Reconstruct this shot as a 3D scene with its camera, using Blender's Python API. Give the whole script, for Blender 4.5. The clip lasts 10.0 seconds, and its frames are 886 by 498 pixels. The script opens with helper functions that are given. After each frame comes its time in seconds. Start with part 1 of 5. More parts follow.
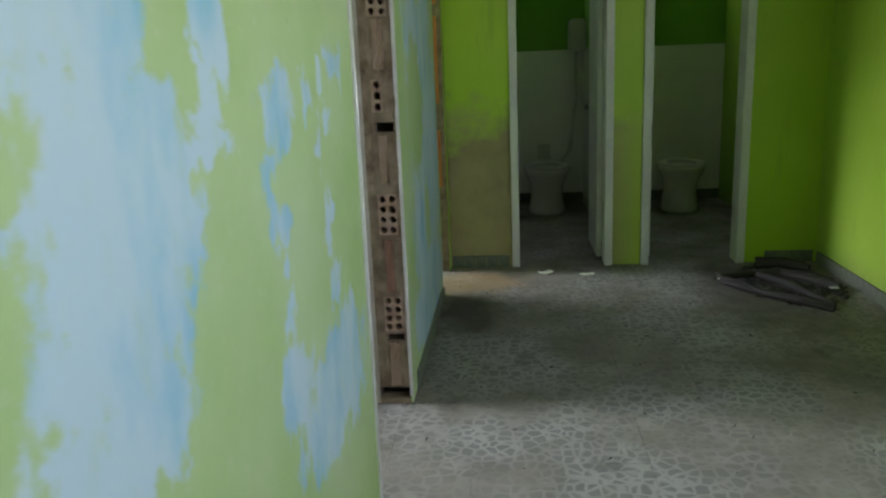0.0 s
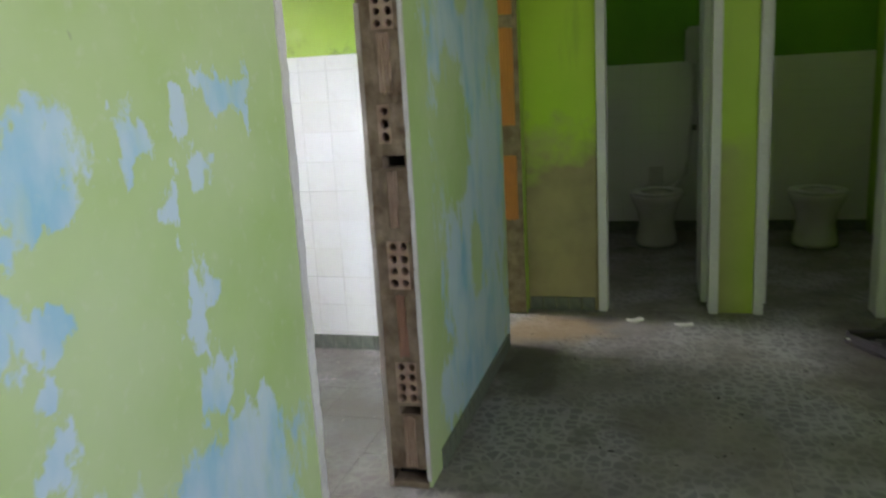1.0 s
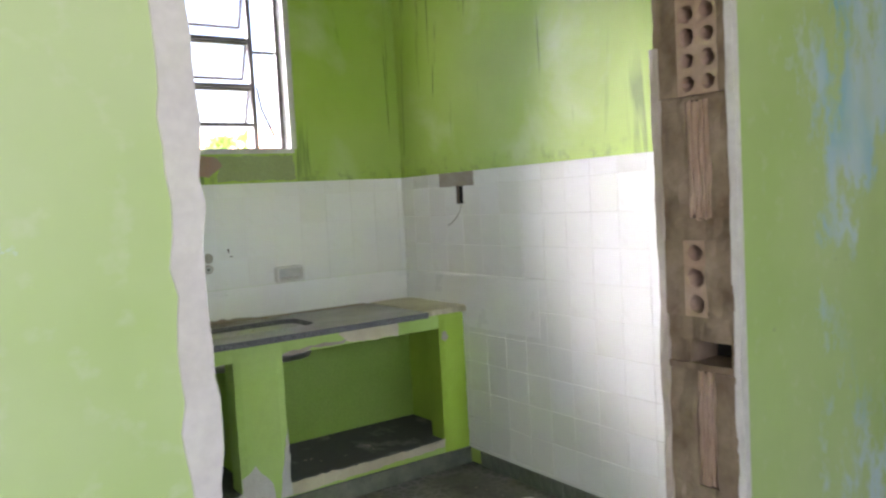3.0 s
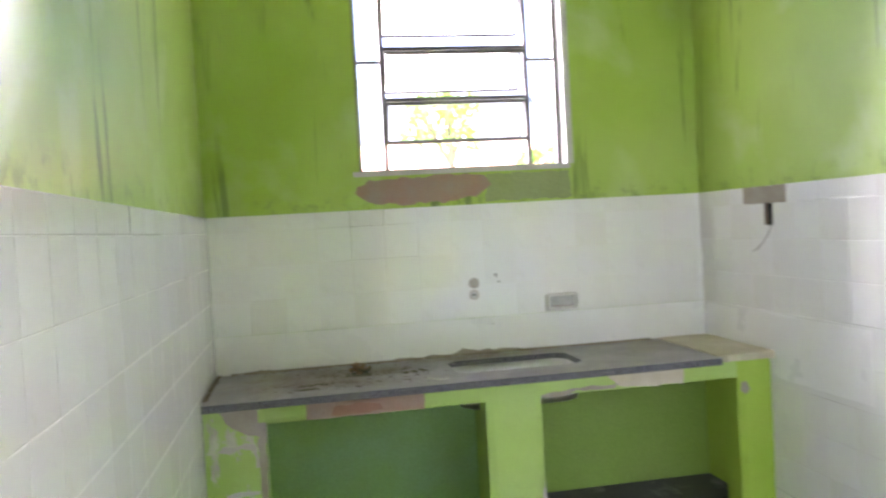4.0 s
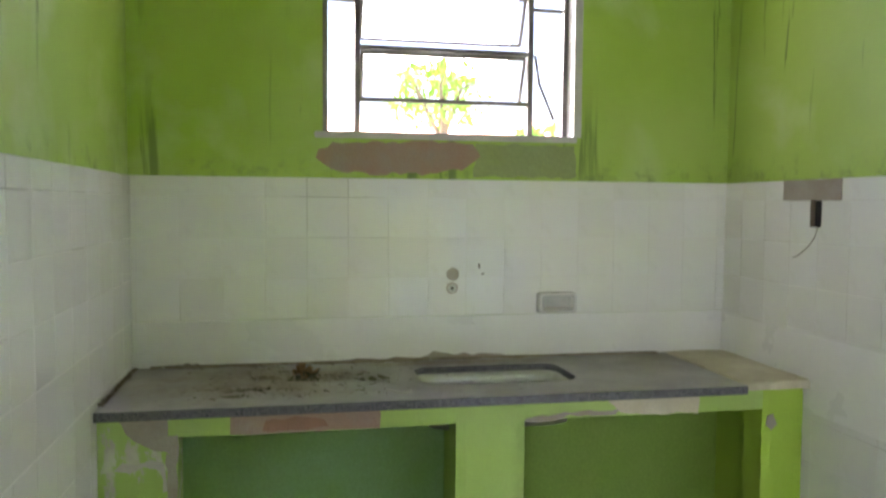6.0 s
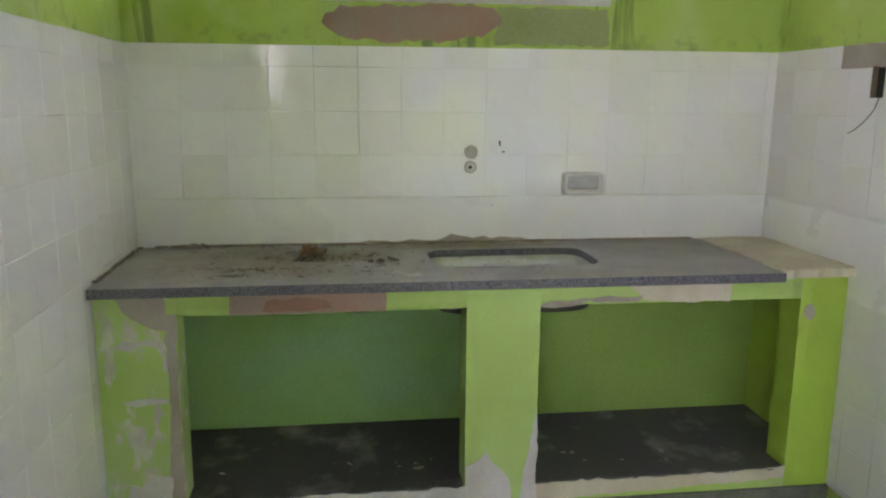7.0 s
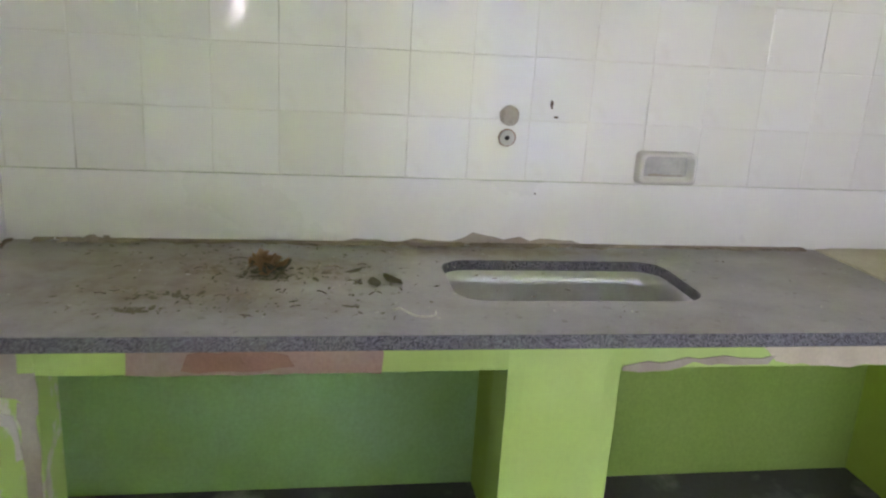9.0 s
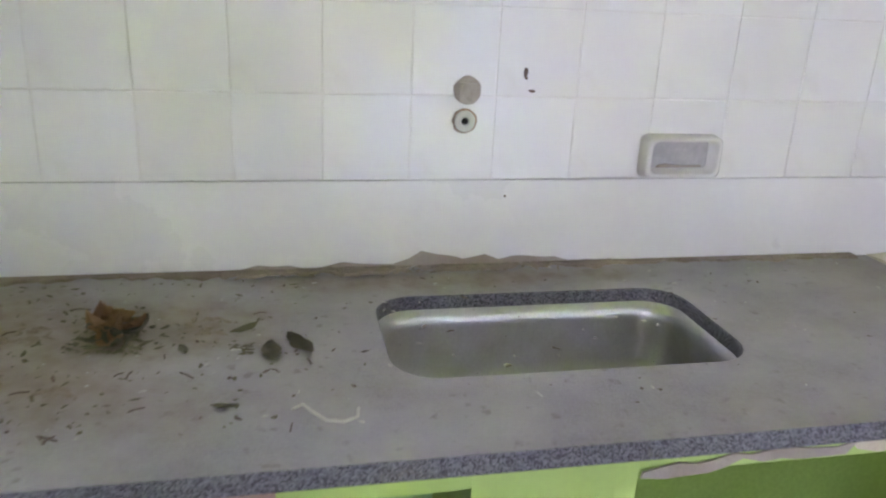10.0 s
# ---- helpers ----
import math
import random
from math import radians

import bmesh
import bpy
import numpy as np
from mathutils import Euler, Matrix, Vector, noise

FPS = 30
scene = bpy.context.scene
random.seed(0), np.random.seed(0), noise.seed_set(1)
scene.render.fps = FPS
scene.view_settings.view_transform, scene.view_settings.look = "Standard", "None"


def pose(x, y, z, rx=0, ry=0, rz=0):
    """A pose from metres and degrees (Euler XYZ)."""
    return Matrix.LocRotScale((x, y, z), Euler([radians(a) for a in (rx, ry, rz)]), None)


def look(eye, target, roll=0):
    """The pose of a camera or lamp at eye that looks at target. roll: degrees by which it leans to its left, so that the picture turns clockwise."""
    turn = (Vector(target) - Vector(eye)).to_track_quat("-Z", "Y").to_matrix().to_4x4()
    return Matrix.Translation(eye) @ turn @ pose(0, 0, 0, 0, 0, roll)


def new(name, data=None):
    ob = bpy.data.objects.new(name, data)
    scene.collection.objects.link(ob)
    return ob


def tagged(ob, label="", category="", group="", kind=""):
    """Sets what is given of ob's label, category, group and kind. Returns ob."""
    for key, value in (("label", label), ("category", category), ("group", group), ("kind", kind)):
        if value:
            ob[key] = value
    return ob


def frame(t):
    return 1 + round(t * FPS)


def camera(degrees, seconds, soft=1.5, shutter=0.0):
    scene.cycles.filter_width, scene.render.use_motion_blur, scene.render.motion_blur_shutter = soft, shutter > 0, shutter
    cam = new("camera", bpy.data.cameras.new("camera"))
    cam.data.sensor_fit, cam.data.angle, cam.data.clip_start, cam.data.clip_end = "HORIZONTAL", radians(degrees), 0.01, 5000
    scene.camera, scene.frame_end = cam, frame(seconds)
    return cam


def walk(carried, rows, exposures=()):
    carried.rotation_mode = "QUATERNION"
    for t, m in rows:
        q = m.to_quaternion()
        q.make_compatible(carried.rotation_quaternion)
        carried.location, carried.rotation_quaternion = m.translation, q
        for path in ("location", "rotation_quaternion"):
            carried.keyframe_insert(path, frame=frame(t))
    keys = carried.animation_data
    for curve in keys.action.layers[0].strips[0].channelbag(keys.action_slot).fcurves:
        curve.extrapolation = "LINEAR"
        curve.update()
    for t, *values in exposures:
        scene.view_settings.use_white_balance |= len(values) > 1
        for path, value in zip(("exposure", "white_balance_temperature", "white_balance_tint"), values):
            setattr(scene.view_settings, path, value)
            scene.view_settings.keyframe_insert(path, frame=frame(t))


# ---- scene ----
cam = camera(60.0, 10.0, soft=2.2, shutter=0.3)
PATH = [
    (0, (0.050, 0.101, 1.343), (-0.132, 2.037, 0.873), -2.36),
    (0.5, (0.258, 0.401, 1.318), (-0.030, 2.323, 0.850), -4.71),
    (1, (0.372, 0.704, 1.346), (-0.166, 2.584, 0.927), -3.27),
    (1.5, (0.424, 1.052, 1.369), (-0.331, 2.873, 1.031), 0.10),
    (2, (0.470, 1.395, 1.365), (-0.596, 3.064, 1.094), -0.92),
    (2.2, (0.472, 1.560, 1.377), (-0.801, 3.085, 1.142), -1.86),
    (3.3, (0.233, 2.124, 1.383), (-1.499, 3.117, 1.260), -3.49),
    (3.5, (0.186, 2.241, 1.396), (-1.621, 3.088, 1.270), -3.76),
    (4, (0.014, 2.409, 1.424), (-1.954, 2.761, 1.365), -3.25),
    (4.5, (-0.074, 2.505, 1.456), (-2.071, 2.618, 1.412), -2.74),
    (5, (-0.223, 2.523, 1.509), (-2.210, 2.749, 1.492), -0.58),
    (5.5, (-0.427, 2.491, 1.492), (-2.394, 2.837, 1.599), 0.65),
    (6, (-0.558, 2.562, 1.420), (-2.518, 2.944, 1.305), 0.43),
    (7.3, (-0.758, 2.708, 1.337), (-2.694, 2.974, 0.912), 0.80),
    (7.5, (-0.806, 2.688, 1.330), (-2.735, 2.973, 0.889), 1.14),
    (8, (-1.060, 2.678, 1.310), (-2.987, 2.917, 0.830), 0.97),
    (8.5, (-1.320, 2.643, 1.347), (-3.224, 2.944, 0.814), 2.62),
    (9, (-1.590, 2.700, 1.336), (-3.489, 3.026, 0.798), 3.36),
    (9.5, (-1.838, 2.782, 1.336), (-3.725, 3.112, 0.761), 3.39),
    (10, (-2.111, 2.839, 1.328), (-3.957, 3.247, 0.675), 2.68),
]
EXPOSURES = [(0.0, 1.74, 6250, 18), (1.0, 1.82, 6450, 27), (2.0, 1.88, 6300, 35), (3.4, 2.6, 6700, 32), (4.5, 2.9, 6450, 43), (5.5, 2.48, 6850, 30), (6.2, 2.32, 6900, 32), (7.5, 2.68, 6550, 46), (9.0, 2.9, 6450, 50), (10.0, 3.05, 6150, 54)]
walk(cam, [(t, look(eye, target, roll)) for t, eye, target, roll in PATH], exposures=EXPOSURES)

# ---- sky and sun ----
world = bpy.data.worlds.new("sky")
scene.world = world
world.use_nodes = True
wn = world.node_tree.nodes
sky = wn.new("ShaderNodeTexSky")
sky.sky_type, sky.sun_disc = "NISHITA", False
sky.sun_elevation, sky.sun_rotation = radians(60), radians(178)
wn["Background"].inputs[1].default_value = 0.15
world.node_tree.links.new(sky.outputs[0], wn["Background"].inputs[0])
sun_data = bpy.data.lights.new("sun", "SUN")
sun_data.energy, sun_data.angle, sun_data.color = 3.0, radians(0.5), (1.0, 0.95, 0.86)
sun = new("sun", sun_data)
sun.matrix_world = look((0, 0, 0), (-0.02, 0.5, -0.86))

# daylight in the high window of the outer wall, opposite the kitchen
def daylight(name, place, target, wide, high, watts, tint):
    d = bpy.data.lights.new(name, "AREA")
    d.shape, d.size, d.size_y, d.energy, d.color = "RECTANGLE", wide, high, watts, tint
    new(name, d).matrix_world = look(place, target)


daylight("east_window_daylight", (2.10, 0.75, 1.70), (0, 0.75, 1.5), 2.6, 0.76, 12.0, (0.92, 0.96, 1.0))
# open sky over the yard, above the kitchen window
daylight("yard_sky", (-25.0, 0.9, 13.0), (-3.4, 3.1, 2.1), 20.0, 15.0, 29500, (0.93, 0.97, 1.0))
# the high window strip over the toilets
daylight("toilet_window_daylight", (0.82, 7.61, 2.38), (0.82, 6.6, 1.7), 2.2, 0.30, 2.6, (0.95, 0.98, 1.0))
# fill lamp in an unseen, added window of the room behind the second doorway
daylight("back_room_fill", (-3.52, 5.7, 1.85), (0, 5.5, 1.2), 1.2, 0.9, 20, (1.0, 0.98, 0.93))


# ---- materials ----
def tree_of(name):
    m = bpy.data.materials.new(name)
    m.use_nodes = True
    return m, m.node_tree, m.node_tree.nodes["Principled BSDF"]


def node(t, kind, **put):
    n = t.nodes.new(kind)
    for k, v in put.items():
        n.inputs[k.replace("_", " ")].default_value = v
    return n


def coords(t, scale=(1, 1, 1), shift=(0, 0, 0)):
    c = t.nodes.new("ShaderNodeTexCoord")
    m = t.nodes.new("ShaderNodeMapping")
    m.inputs["Scale"].default_value, m.inputs["Location"].default_value = scale, shift
    t.links.new(c.outputs["Object"], m.inputs[0])
    return m.outputs[0]


def noise_out(t, vec, scale, detail=4.0, rough=0.55, distort=0.0):
    n = node(t, "ShaderNodeTexNoise", Scale=scale, Detail=detail, Roughness=rough, Distortion=distort)
    t.links.new(vec, n.inputs["Vector"])
    return n.outputs["Fac"]


def ramp(t, fac, lo, hi, a=0.0, b=1.0):
    r = t.nodes.new("ShaderNodeMapRange")
    for i, v in enumerate((lo, hi, a, b)):
        r.inputs[i + 1].default_value = v
    t.links.new(fac, r.inputs[0])
    return r.outputs[0]


def blend(t, fac, a, b):
    m = t.nodes.new("ShaderNodeMix")
    m.data_type = "RGBA"
    for sock, v in ((m.inputs[0], fac), (m.inputs[6], a), (m.inputs[7], b)):
        if hasattr(v, "node"):
            t.links.new(v, sock)
        elif isinstance(v, tuple):
            sock.default_value = (*v, 1.0)
        else:
            sock.default_value = v
    return m.outputs[2]


def math2(t, op, a, b):
    m = t.nodes.new("ShaderNodeMath")
    m.operation = op
    for sock, v in ((m.inputs[0], a), (m.inputs[1], b)):
        if hasattr(v, "node"):
            t.links.new(v, sock)
        else:
            sock.default_value = v
    return m.outputs[0]


def relief(t, bsdf, height, strength=0.3, distance=0.01):
    b = node(t, "ShaderNodeBump", Strength=strength, Distance=distance)
    t.links.new(height, b.inputs["Height"])
    t.links.new(b.outputs[0], bsdf.inputs["Normal"])


def surface(name, a, b, scale=3.0, fine=60.0, rough=0.7, bump=0.15, spec=0.5, metal=0.0, stretch=(1, 1, 1), lo=0.35, hi=0.65, grain=0.35):
    """A surface that drifts between two colours, with fine grain and relief."""
    m, t, p = tree_of(name)
    v = coords(t, stretch)
    big, small = noise_out(t, v, scale, 6), noise_out(t, v, fine, 3)
    c = blend(t, ramp(t, big, lo, hi), a, b)
    c = blend(t, ramp(t, small, 0.3, 0.75, 0.0, grain), c, tuple(0.6 * x for x in a))
    t.links.new(c, p.inputs["Base Color"])
    t.links.new(ramp(t, big, 0.3, 0.7, rough - 0.07, rough + 0.07), p.inputs["Roughness"])
    p.inputs["Metallic"].default_value, p.inputs["Specular IOR Level"].default_value = metal, spec
    relief(t, p, small, bump, 0.004)
    return m


LIME = surface("lime paint", (0.31, 0.50, 0.04), (0.38, 0.56, 0.07), 1.6, 90, 0.5, 0.1, grain=0.14)
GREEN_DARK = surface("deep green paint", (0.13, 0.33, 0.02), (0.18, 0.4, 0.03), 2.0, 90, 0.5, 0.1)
TILE = surface("white glazed tile", (0.78, 0.78, 0.77), (0.74, 0.74, 0.73), 2.0, 30, 0.12, 0.0)
GROUT = surface("pale grout", (0.76, 0.75, 0.71), (0.20, 0.18, 0.13), 2.2, 90, 0.9, 0.2, lo=0.52, hi=0.68, grain=0.15)
PLASTER = surface("bare plaster", (0.45, 0.41, 0.36), (0.34, 0.28, 0.22), 6.0, 120, 0.9, 0.4)
CEMENT = surface("dark cement", (0.09, 0.09, 0.09), (0.16, 0.155, 0.15), 5.0, 140, 0.85, 0.4)
GRANITE = surface("grey granite", (0.23, 0.23, 0.23), (0.17, 0.17, 0.165), 8.0, 260, 0.6, 0.15)
FLOOR = surface("worn patterned floor tile", (0.12, 0.11, 0.085), (0.22, 0.21, 0.18), 1.2, 40, 0.7, 0.25)
WHITE = surface("white oil paint", (0.68, 0.68, 0.66), (0.6, 0.6, 0.57), 3.0, 60, 0.45, 0.1)
CLAY = surface("red clay brick", (0.38, 0.20, 0.13), (0.28, 0.16, 0.11), 9.0, 150, 0.9, 0.5)
CEILING = surface("white ceiling", (0.7, 0.7, 0.67), (0.62, 0.62, 0.58), 2.0, 60, 0.9, 0.1)
METAL = surface("painted steel", (0.17, 0.16, 0.15), (0.10, 0.085, 0.075), 8.0, 90, 0.5, 0.1)
GROUND = surface("dry ground", (0.3, 0.25, 0.18), (0.15, 0.2, 0.07), 0.5, 8, 0.95, 0.3)


def spots(t, vec, rows, shift):
    """How deep a point lies inside any of the ovals (y, z, half width, half height), edges shifted by noise."""
    best = None
    for cy, cz, ry, rz in rows:
        s = t.nodes.new("ShaderNodeMapping")
        s.inputs["Location"].default_value = (0, -cy / ry, -cz / rz)
        s.inputs["Scale"].default_value = (0, 1 / ry, 1 / rz)
        t.links.new(vec, s.inputs[0])
        d = t.nodes.new("ShaderNodeVectorMath")
        d.operation = "LENGTH"
        t.links.new(s.outputs[0], d.inputs[0])
        best = d.outputs["Value"] if best is None else math2(t, "MINIMUM", best, d.outputs["Value"])
    return math2(t, "ADD", best, shift)


# flaked patches on the dividing wall: y, z, half width, half height
NEAR_BLUE = ((0.85, 1.4, 0.124, 0.089), (0.89, 1.25, 0.18, 0.088), (0.91, 1.17, 0.168, 0.078), (0.87, 1.06, 0.146, 0.087), (0.83, 0.95, 0.148, 0.074), (1.19, 1.42, 0.051, 0.066), (1.15, 1.32, 0.036, 0.055), (1.11, 1.25, 0.09, 0.025), (1.04, 1.13, 0.037, 0.048), (1.47, 1.29, 0.085, 0.049), (1.46, 1.13, 0.054, 0.088), (1.73, 1.14, 0.057, 0.069), (1.76, 0.97, 0.045, 0.07))
MID_BLUE = ((1.47, 1.28, 0.086, 0.062), (1.49, 1.21, 0.062, 0.033), (1.39, 1.18, 0.034, 0.032), (1.4, 1.12, 0.027, 0.047), (1.46, 1.04, 0.048, 0.031), (1.45, 0.98, 0.018, 0.023), (1.46, 0.9, 0.039, 0.033), (1.44, 0.75, 0.098, 0.074), (1.76, 0.61, 0.279, 0.13), (1.87, 0.7, 0.135, 0.064), (1.8, 1, 0.032, 0.071), (1.8, 0.86, 0.044, 0.062), (1.18, 1.27, 0.041, 0.03), (1.19, 1.42, 0.047, 0.057), (1.25, 1.3, 0.012, 0.012), (1.66, 1.28, 0.031, 0.043))
DOOR_BLUE = ((1.94, 1.34, 0.069, 0.033), (1.87, 1.37, 0.032, 0.02), (1.79, 1.3, 0.032, 0.027), (1.84, 1.25, 0.027, 0.025), (1.83, 1.23, 0.015, 0.016), (1.75, 1.18, 0.022, 0.029), (1.99, 1.35, 0.029, 0.015), (1.8, 0.99, 0.027, 0.068), (2, 1.3, 0.012, 0.008))
FAR_BLUE = ((3.75, 1.57, 0.443, 0.392), (3.35, 1.38, 0.115, 0.145), (3.9, 0.94, 0.532, 0.525), (3.59, 0.6, 0.271, 0.308), (3.93, 0.18, 0.494, 0.301), (3.35, 0.24, 0.171, 0.128))
GREEN_SPOTS = ((3.52, 1.17, 0.214, 0.274), (3.8, 0.63, 0.09, 0.154), (3.72, 1.7, 0.096, 0.099), (0.69, 1.26, 0.025, 0.028))


def corridor_paint(name, blues, greens):
    """Green paint over pale blue: the blue shows in flaking patches, runs and splashes."""
    m, t, p = tree_of(name)
    w = coords(t)
    wob = math2(t, "MULTIPLY", math2(t, "SUBTRACT", noise_out(t, coords(t, (1, 1, 0.55)), 13.0, 9, 0.72), 0.55), 2.4)
    jit = node(t, "ShaderNodeTexNoise", Scale=11.0, Detail=7.0, Roughness=0.66)
    t.links.new(coords(t, (1, 1, 0.7)), jit.inputs["Vector"])
    torn = t.nodes.new("ShaderNodeVectorMath")
    torn.operation = "MULTIPLY_ADD"
    torn.inputs[1].default_value = (0.0, 0.22, 0.26)
    t.links.new(jit.outputs["Color"], torn.inputs[0])
    back = t.nodes.new("ShaderNodeVectorMath")
    back.operation = "SUBTRACT"
    back.inputs[1].default_value = (0.0, 0.11, 0.13)
    t.links.new(w, back.inputs[0])
    t.links.new(back.outputs[0], torn.inputs[2])
    blue_on = math2(t, "MULTIPLY", ramp(t, spots(t, torn.outputs[0], blues, wob), 0.86, 1.12, 1.0, 0.0), ramp(t, spots(t, w, greens, wob), 0.92, 1.08))
    green = blend(t, ramp(t, noise_out(t, w, 2.2, 5), 0.35, 0.65), (0.36, 0.50, 0.19), (0.45, 0.56, 0.30))
    blue = blend(t, ramp(t, noise_out(t, coords(t, (1, 1, 0.5), (0, 3, 0)), 6.0, 6), 0.46, 0.68), (0.47, 0.60, 0.66), (0.22, 0.47, 0.60))
    blue = blend(t, ramp(t, noise_out(t, coords(t, (1, 1, 0.4), (0, 7, 0)), 18.0, 5), 0.55, 0.75, 0.0, 0.6), blue, (0.45, 0.57, 0.42))
    c = blend(t, blue_on, green, blue)
    c = blend(t, ramp(t, noise_out(t, w, 30.0, 4), 0.58, 0.75, 0.0, 0.25), c, (0.60, 0.64, 0.56))
    c = blend(t, ramp(t, noise_out(t, w, 22.0, 2), 0.76, 0.79, 0.0, 0.5), c, (0.25, 0.27, 0.2))
    t.links.new(c, p.inputs["Base Color"])
    p.inputs["Roughness"].default_value = 0.5
    hgt = math2(t, "ADD", math2(t, "MULTIPLY", blue_on, -0.6), math2(t, "MULTIPLY", noise_out(t, w, 120.0, 3), 0.25))
    relief(t, p, hgt, 0.25, 0.002)
    return m


def height_of(t):
    s = t.nodes.new("ShaderNodeSeparateXYZ")
    c = t.nodes.new("ShaderNodeTexCoord")
    t.links.new(c.outputs["Object"], s.inputs[0])
    return s.outputs[2]


def stained_lime(name, base, base2, stain, level, spread, rough=0.5, until=(50.0, 60.0)):
    """Lime paint whose lower part has lost its colour up to an uneven line."""
    m, t, p = tree_of(name)
    w = coords(t)
    n = noise_out(t, w, 2.4, 5)
    line = math2(t, "ADD", height_of(t), math2(t, "MULTIPLY", math2(t, "SUBTRACT", n, 0.5), -spread))
    s = t.nodes.new("ShaderNodeSeparateXYZ")
    t.links.new(w, s.inputs[0])
    low = math2(t, "MULTIPLY", ramp(t, line, level - 0.12, level + 0.12, 1.0, 0.0), ramp(t, s.outputs[0], *until, 1.0, 0.0))
    c = blend(t, ramp(t, noise_out(t, w, 1.7, 6), 0.35, 0.65), base, base2)
    c2 = blend(t, ramp(t, noise_out(t, w, 5.0, 6), 0.35, 0.7), stain, tuple(0.7 * x for x in stain))
    c = blend(t, low, c, c2)
    c = blend(t, ramp(t, noise_out(t, coords(t, (1, 1, 0.15)), 7.0, 6), 0.62, 0.8, 0.0, 0.5), c, (0.12, 0.15, 0.05))
    t.links.new(c, p.inputs["Base Color"])
    p.inputs["Roughness"].default_value = rough
    relief(t, p, noise_out(t, w, 110.0, 3), 0.15, 0.003)
    return m


def streaked_lime():
    """Kitchen paint: thin dark runs and paler wiped areas."""
    m, t, p = tree_of("streaked lime paint")
    w = coords(t)
    c = blend(t, ramp(t, noise_out(t, w, 1.5, 5), 0.35, 0.65), (0.33, 0.50, 0.06), (0.40, 0.56, 0.12))
    c = blend(t, ramp(t, noise_out(t, w, 2.7, 4, 0.5, 0.4), 0.56, 0.72, 0.0, 0.6), c, (0.50, 0.62, 0.30))
    runs = noise_out(t, coords(t, (1, 1, 0.1), (0.3, 0, 0.7)), 10.0, 5, 0.6, 0.7)
    part_of = noise_out(t, w, 1.3, 2)
    dark = math2(t, "MULTIPLY", ramp(t, runs, 0.60, 0.66), ramp(t, part_of, 0.42, 0.52))
    c = blend(t, math2(t, "MULTIPLY", dark, 0.7), c, (0.10, 0.16, 0.03))
    mould = math2(t, "MULTIPLY", ramp(t, height_of(t), 1.53, 1.62, 1.0, 0.0), ramp(t, noise_out(t, w, 16.0, 6, 0.65), 0.52, 0.68))
    c = blend(t, math2(t, "MULTIPLY", mould, 0.45), c, (0.09, 0.11, 0.06))
    t.links.new(c, p.inputs["Base Color"])
    p.inputs["Roughness"].default_value = 0.42
    relief(t, p, noise_out(t, w, 100.0, 3), 0.12, 0.003)
    return m


def glazed():
    m, t, p = tree_of("white glazed tile")
    info = t.nodes.new("ShaderNodeObjectInfo")
    w = coords(t)
    c = blend(t, info.outputs["Random"], (0.76, 0.755, 0.72), (0.80, 0.80, 0.785))
    c = blend(t, ramp(t, noise_out(t, w, 14.0, 5), 0.6, 0.8, 0.0, 0.2), c, (0.55, 0.52, 0.42))
    t.links.new(c, p.inputs["Base Color"])
    t.links.new(ramp(t, noise_out(t, w, 20.0, 4), 0.35, 0.7, 0.05, 0.12), p.inputs["Roughness"])
    relief(t, p, noise_out(t, w, 12.0, 2), 0.03, 0.003)
    return m


def granite():
    m, t, p = tree_of("dusty grey granite")
    w = coords(t)
    v = node(t, "ShaderNodeTexVoronoi", Scale=430.0)
    t.links.new(w, v.inputs["Vector"])
    speck = ramp(t, v.outputs["Color"], 0.15, 0.85)
    stone = blend(t, speck, (0.025, 0.025, 0.032), (0.20, 0.20, 0.225))
    n = t.nodes.new("ShaderNodeNewGeometry")
    s = t.nodes.new("ShaderNodeSeparateXYZ")
    t.links.new(n.outputs["Normal"], s.inputs[0])
    flat = ramp(t, s.outputs[2], 0.6, 0.95)
    dust = math2(t, "MULTIPLY", flat, ramp(t, noise_out(t, w, 5.0, 7, 0.65), 0.25, 0.6, 0.55, 0.95))
    earth = blend(t, ramp(t, noise_out(t, coords(t, (1, 0.6, 1), (0, 0.9, 0)), 2.6, 6), 0.48, 0.7), (0.42, 0.41, 0.395), (0.32, 0.285, 0.225))
    c = blend(t, dust, stone, earth)
    c = blend(t, ramp(t, noise_out(t, w, 45.0, 5), 0.62, 0.72, 0.0, 0.45), c, (0.14, 0.12, 0.09))
    turn = t.nodes.new("ShaderNodeMapping")
    turn.inputs["Rotation"].default_value = (0, radians(-90), 0)
    t.links.new(w, turn.inputs[0])
    wob = math2(t, "MULTIPLY", math2(t, "SUBTRACT", noise_out(t, w, 6.0, 7, 0.7), 0.5), 2.0)
    soil = spots(t, turn.outputs[0], ((2.42, -3.12, 0.36, 0.26), (3.12, -3.36, 0.42, 0.05), (2.66, -3.18, 0.2, 0.14)), wob)
    c = blend(t, math2(t, "MULTIPLY", flat, ramp(t, soil, 0.35, 1.15, 0.75, 0.0)), c, blend(t, ramp(t, noise_out(t, w, 24.0, 5), 0.35, 0.65), (0.24, 0.19, 0.12), (0.34, 0.295, 0.22)))
    t.links.new(c, p.inputs["Base Color"])
    p.inputs["Roughness"].default_value = 0.6
    relief(t, p, math2(t, "ADD", v.outputs["Distance"], noise_out(t, w, 160.0, 4)), 0.3, 0.002)
    return m


